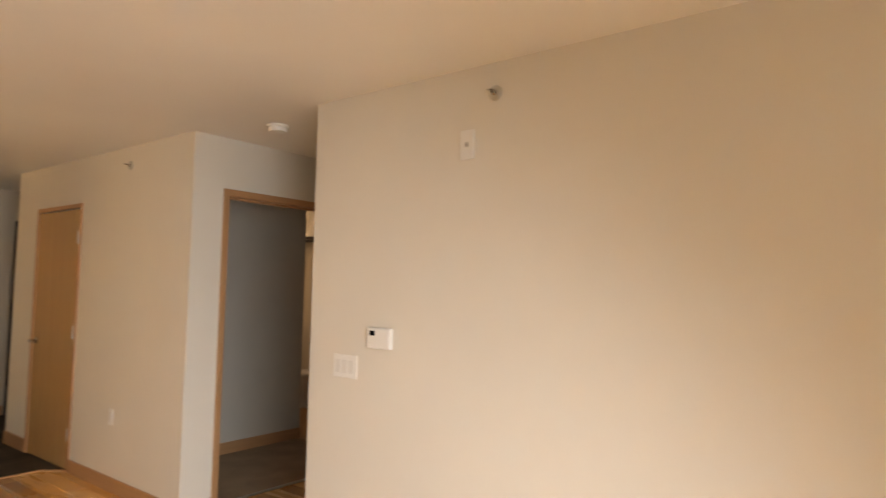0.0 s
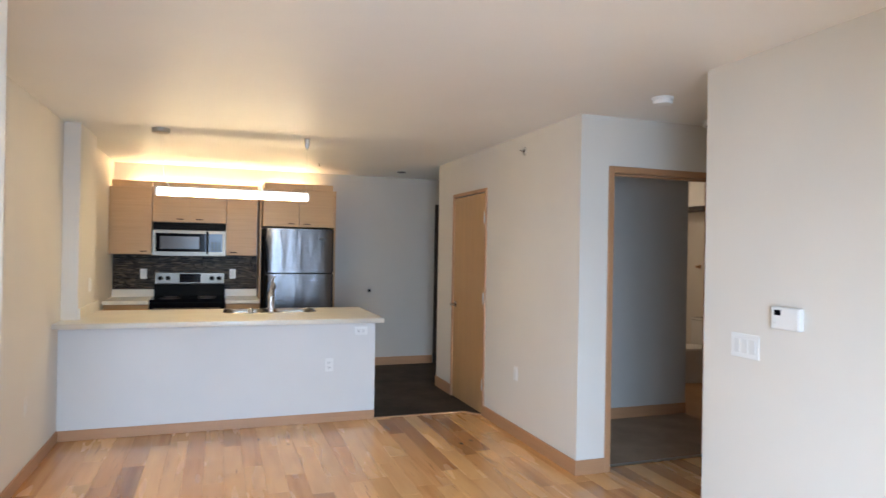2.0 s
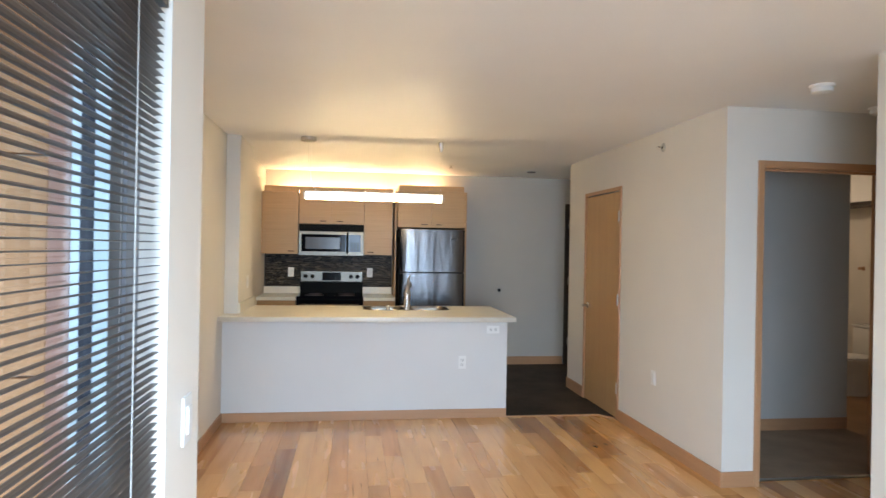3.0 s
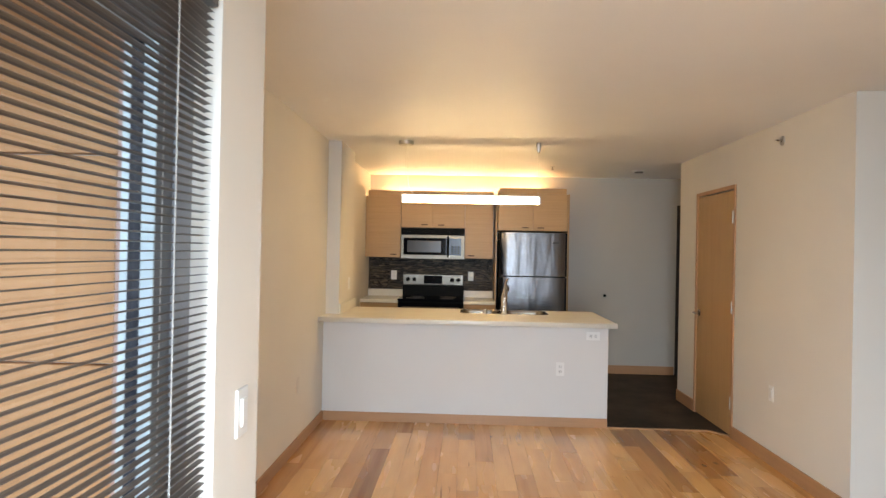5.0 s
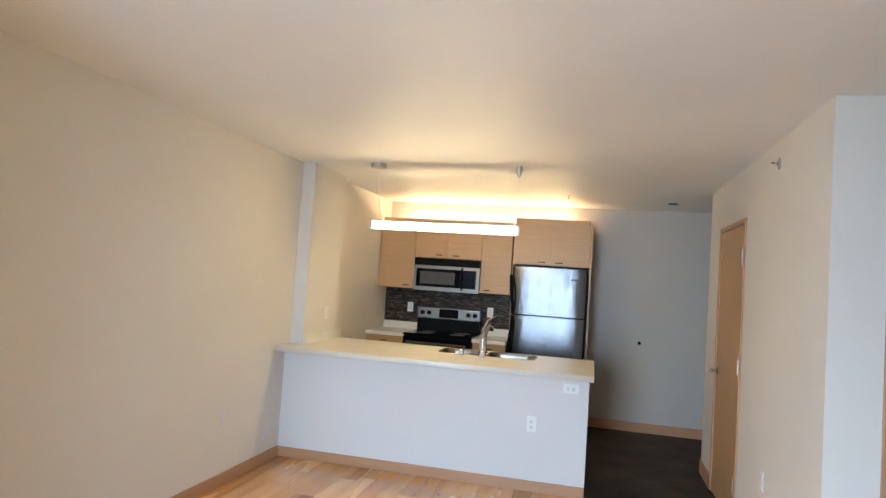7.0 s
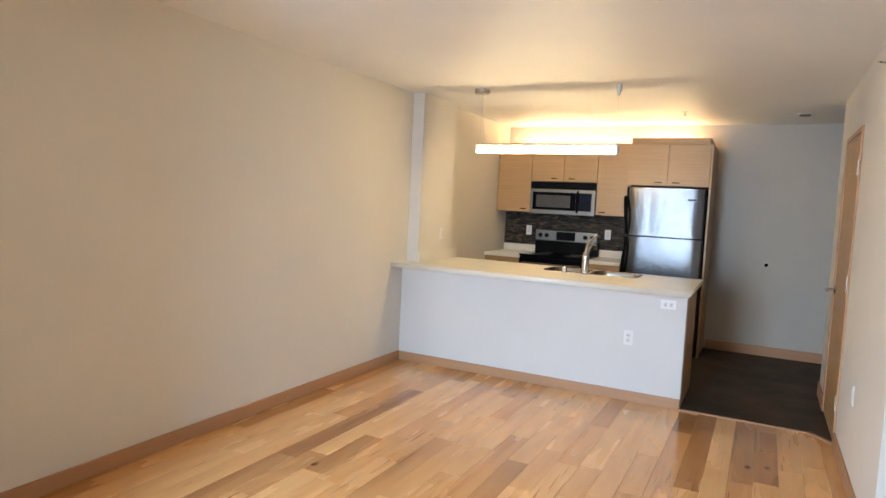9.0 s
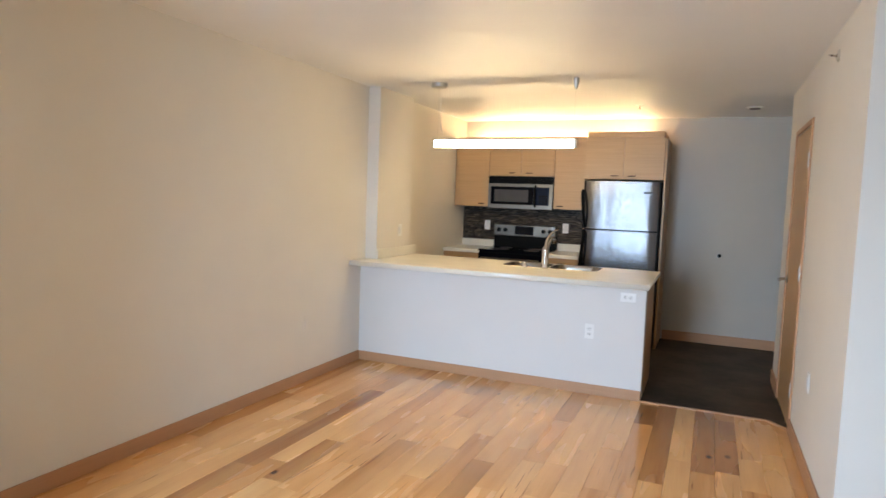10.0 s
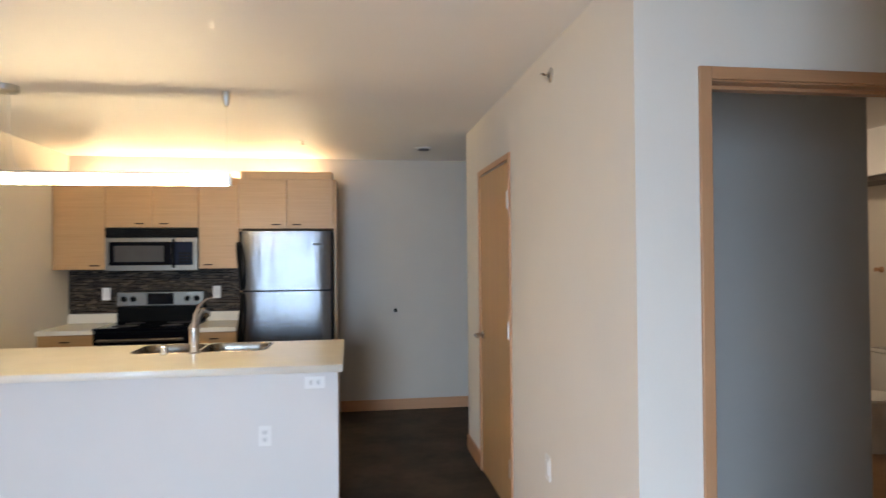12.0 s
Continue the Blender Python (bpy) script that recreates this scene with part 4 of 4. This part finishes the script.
thermostat()


def alarm_plate():
    s = thing("alarm_sounder", (RIGHT_NEAR, 2.0, 2.107), "white upright alarm plate with centre sounder grille", "alarm", turn=-90)
    p = part("case", box(-0.036, -0.014, -0.065, 0.036, 0, 0.065, 0.004), WHITE, s)
    bm = bmesh.new()
    for z in (-0.007, 0.0, 0.007):
        box(-0.009, -0.0155, z - 0.0016, 0.009, -0.013, z + 0.0016, bm=bm)
    part("sounder_slots", bm, GROUT, p)


alarm_plate()


def sidewall_sprinkler(at, turn, label):
    s = thing("sprinkler", at, label, "sprinkler", "sidewall sprinklers", turn=turn)
    m = Matrix.Rotation(radians(90), 4, "X")
    part("escutcheon", lathe([(0.034, 0), (0.033, 0.004), (0.027, 0.009), (0.016, 0.010), (0.015, 0.005)], m=m), NICKEL, s, "round satin escutcheon", smooth=True)
    b = part("sprinkler_body", lathe([(0.011, 0.0), (0.011, 0.013), (0.0055, 0.017), (0.005, 0.026)], m=m), CHROME, s, smooth=True)
    arms = tube([(-0.009, -0.012, 0), (-0.010, -0.026, 0), (0, -0.040, 0)], 0.0024, sides=8)
    tube([(0.009, -0.012, 0), (0.010, -0.026, 0), (0, -0.040, 0)], 0.0024, sides=8, bm=arms)
    part("frame_arms", arms, CHROME, b, smooth=True)
    part("deflector", box(-0.012, -0.050, 0.003, 0.012, -0.030, 0.0055, 0.001), CHROME, b)
    part("bulb", rod((0, -0.036, 0), (0, -0.020, 0), 0.003), BLACK, b, "small dark glass bulb")


sidewall_sprinkler((RIGHT_NEAR, 1.863, 2.315), -90, "chrome sidewall sprinkler high on pale wall")
sidewall_sprinkler((RIGHT, 4.955, 2.315), -90, "chrome sidewall sprinkler above and beside closet door")


def detector(at, label, r=0.065):
    s = thing("smoke_detector", at, label, "smoke detector")
    part("base", lathe([(r, 0), (r, -0.012), (r * 0.95, -0.014)]), WHITE, s, smooth=True)
    part("cover", lathe([(r * 0.84, -0.014), (r * 0.84, -0.020), (r * 0.9, -0.022), (r * 0.86, -0.040), (r * 0.6, -0.046)]), WHITE, s, smooth=True)
    part("test_button", lathe([(0.008, -0.046), (0.008, -0.049)], m=Matrix.Translation((0.02, -0.015, 0))), WHITE_SHADE, s)


detector((3.19, 3.55, CEIL), "white round smoke detector on the hall ceiling")
v = thing("ceiling_vent", (2.72, 7.70, CEIL), "small flat round ceiling vent near the entry", "vent")
part("flange", lathe([(0.075, 0), (0.074, -0.006), (0.05, -0.010), (0.03, -0.006)]), WHITE_SHADE, v, smooth=True)
part("disc", lathe([(0.05, -0.009), (0.05, -0.018), (0.01, -0.02)]), DARK_GREY, v, smooth=True)
sp = thing("ceiling_sprinkler", (1.70, 7.42, CEIL), "small pendent sprinkler on the kitchen ceiling", "sprinkler")
part("escutcheon", lathe([(0.03, 0), (0.028, -0.005), (0.012, -0.008)]), WHITE_SHADE, sp, smooth=True)
part("sprinkler_body", lathe([(0.008, -0.006), (0.008, -0.03), (0.016, -0.032), (0.016, -0.034)]), CHROME, sp, smooth=True)
ds = thing("door_bumper", (2.51, BACK, 0.975), "round dark rubber door bumper on the back wall", "door stop")
m90 = Matrix.Rotation(radians(90), 4, "X")
part("rose", lathe([(0.026, 0), (0.026, 0.006), (0.022, 0.01)], m=m90), NICKEL, ds, smooth=True)
part("rubber", lathe([(0.019, 0.009), (0.019, 0.02), (0.014, 0.026)], m=m90), BLACK, ds, "black rubber pad", smooth=True)
detector((3.925, 3.95, CEIL), "white round smoke detector on the ceiling near the doorway")


# ---- bathroom behind the doorway ----
def toilet():
    t = thing("toilet", (6.36, 6.48, 0), "white two-piece ceramic toilet with closed lid", "toilet", turn=90)
    # the bowl points along -y before the turn is applied, the wall is behind it

    def oval(cy, rx, ry, z, n=28):
        return [(rx * math.cos(a), cy + ry * math.sin(a), z) for a in (2 * math.pi * k / n for k in range(n))]

    part("bowl", loft([oval(0.30, 0.11, 0.24, 0.0), oval(0.30, 0.105, 0.23, 0.04), oval(0.32, 0.095, 0.19, 0.16), oval(0.38, 0.13, 0.22, 0.27), oval(0.44, 0.175, 0.25, 0.35), oval(0.44, 0.18, 0.255, 0.385)]), CERAMIC, t, smooth=True)
    part("seat", loft([oval(0.44, 0.185, 0.26, 0.387), oval(0.44, 0.188, 0.263, 0.395), oval(0.44, 0.183, 0.258, 0.405)]), WHITE, t, smooth=True)
    part("lid", loft([oval(0.44, 0.183, 0.256, 0.408), oval(0.44, 0.186, 0.259, 0.416), oval(0.44, 0.17, 0.245, 0.426)]), WHITE, t, smooth=True)
    tank = part("tank", box(-0.22, 0.012, 0.36, 0.22, 0.19, 0.715, 0.02), CERAMIC, t, smooth=True)
    part("tank_lid", box(-0.23, 0.006, 0.716, 0.23, 0.2, 0.745, 0.008), CERAMIC, tank, smooth=True)
    part("flush_lever", tube([(-0.15, 0.19, 0.65), (-0.15, 0.215, 0.65), (-0.09, 0.22, 0.645)], 0.006), CHROME, tank, smooth=True)


toilet()


def bath_cabinet():
    c = thing("bathroom_cabinet", (6.378, 6.6, 2.05), "white wall cabinet above the toilet with dark lower edge", "cabinet")
    part("body", box(-0.32, -0.45, 0.04, 0, 0.45, 0.42, 0.003), WHITE_PAINT, c)
    part("lower_rail", box(-0.315, -0.448, 0.0, -0.002, 0.448, 0.04, 0.001), DARK_DOOR, c, "dark under-cabinet rail")
    for s in (-0.45, 0.0):
        part("door", box(-0.34, s + 0.002, 0.042, -0.321, s + 0.448, 0.418, 0.002), WHITE_PAINT, c)


bath_cabinet()
tp = thing("towel_hook", (6.38, 6.79, 1.36), "small brown wall hook in the bathroom", "hook")
part("rose", lathe([(0.025, 0), (0.025, 0.008), (0.012, 0.012), (0.012, 0.05), (0.02, 0.055)], m=Matrix.Rotation(radians(-90), 4, "Y")), TRIM_Z, tp, smooth=True)
bl = thing("bathroom_lamp", (5.12, 6.75, CEIL), "round ceiling lamp lighting the bathroom", "ceiling lamp")
part("pan", lathe([(0.15, 0), (0.15, -0.02), (0.14, -0.025)]), NICKEL, bl, smooth=True)
part("glass_dome", lathe([(0.138, -0.024), (0.13, -0.05), (0.09, -0.08), (0.03, -0.092)]), BATH_GLOW, bl, smooth=True)

# ---- floors ----
single("kitchen_floor", outline_slab([[(LEFT, PEN_Y + 0.02), (PEN_END, PEN_Y + 0.02), (PEN_END, PEN_Y), (2.855, PEN_Y), (RIGHT, 5.745), (RIGHT + 0.115, 5.745), (RIGHT + 0.115, 6.6), (4.6, 7.0), (4.6, BACK + 0.05), (LEFT, BACK + 0.05)]], 0.02),
       KITCHEN_FLOOR, "dark slate-grey sheet vinyl floor", "floor", kind="structure", at=(0, 0, 0.004))
single("lobby_floor", box(RIGHT + 0.1, HALL_Y + 0.085, -0.03, 4.86, 5.35, 0.003), CARPET, "taupe carpet of the lobby", "floor", kind="structure")
single("bathroom_floor", box(4.86, HALL_Y + 0.085, -0.03, 6.5, 7.45, 0.002), BATH_FLOOR, "warm tan sheet floor of the bathroom", "floor", kind="structure")
single("subfloor", box(LEFT - 0.2, REAR - 0.2, -0.25, 6.7, BACK + 0.2, -0.035), CONCRETE, "concrete slab under the floors", "floor", kind="structure")


def strip_between(name, a, b):
    d = (Vector(b) - Vector(a))
    bm = box(0, -0.014, -0.002, d.length, 0.014, 0.009, 0.003)
    ob = single(name, bm, TRIM_X, "pale wood transition strip between floors", "trim", kind="structure")
    ob.matrix_world = Matrix.Translation((*a, 0)) @ Matrix.Rotation(math.atan2(d.y, d.x), 4, "Z")


strip_between("trim_floor_edge", (PEN_END, PEN_Y), (2.86, PEN_Y))
strip_between("trim_floor_corner", (2.86, PEN_Y), (RIGHT - 0.001, 5.745))

floor = thing("floor", (0, 0, 0), "honey maple plank floor with dark knots and streaks", "floor", kind="structure")
prng = random.Random(11)
PW = 0.127
SECTIONS = [(LEFT, JOG, JOG_Y, PEN_Y), (JOG, RIGHT_NEAR, REAR, PEN_Y), (RIGHT_NEAR, 5.06, HALL_NEAR, HALL_Y + 0.09)]


def plank(x0, x1, y0, y1):
    g, e, t = 0.0003, 0.0007, -0.0007
    x0, x1, y0, y1 = x0 + g, x1 - g, y0 + g, y1 - g
    cx, cy = (x0 + x1) / 2, (y0 + y1) / 2
    a, c = (x1 - x0) / 2, (y1 - y0) / 2
    vs = [(-a, -c, -0.03), (a, -c, -0.03), (a, c, -0.03), (-a, c, -0.03), (-a, -c, t), (a, -c, t), (a, c, t), (-a, c, t),
          (-a + e, -c + e, 0), (a - e, -c + e, 0), (a - e, c - e, 0), (-a + e, c - e, 0)]
    fs = [(8, 9, 10, 11)] + [(i, (i + 1) % 4, 4 + (i + 1) % 4, 4 + i) for i in range(4)] + [(4 + i, 4 + (i + 1) % 4, 8 + (i + 1) % 4, 8 + i) for i in range(4)]
    mesh = bpy.data.meshes.new("plank")
    mesh.from_pydata(vs, [], fs)
    mesh.materials.append(PLANK)
    ob = new("plank", mesh)
    ob.parent, ob.location = floor, (cx, cy, 0)


for x_lo, x_hi, y_lo, y_hi in SECTIONS:
    rows = max(1, round((x_hi - x_lo) / PW))
    for i in range(rows):
        xa = x_lo + (x_hi - x_lo) * i / rows
        xb = x_lo + (x_hi - x_lo) * (i + 1) / rows
        y = y_lo - prng.random() * 0.9
        while y < y_hi:
            ln = prng.choice((0.45, 0.6, 0.75, 0.95, 1.2, 1.5))
            p, q = max(y, y_lo), min(y + ln, y_hi)
            if q - p > 0.01:
                plank(xa, xb, p, q)
            y += ln
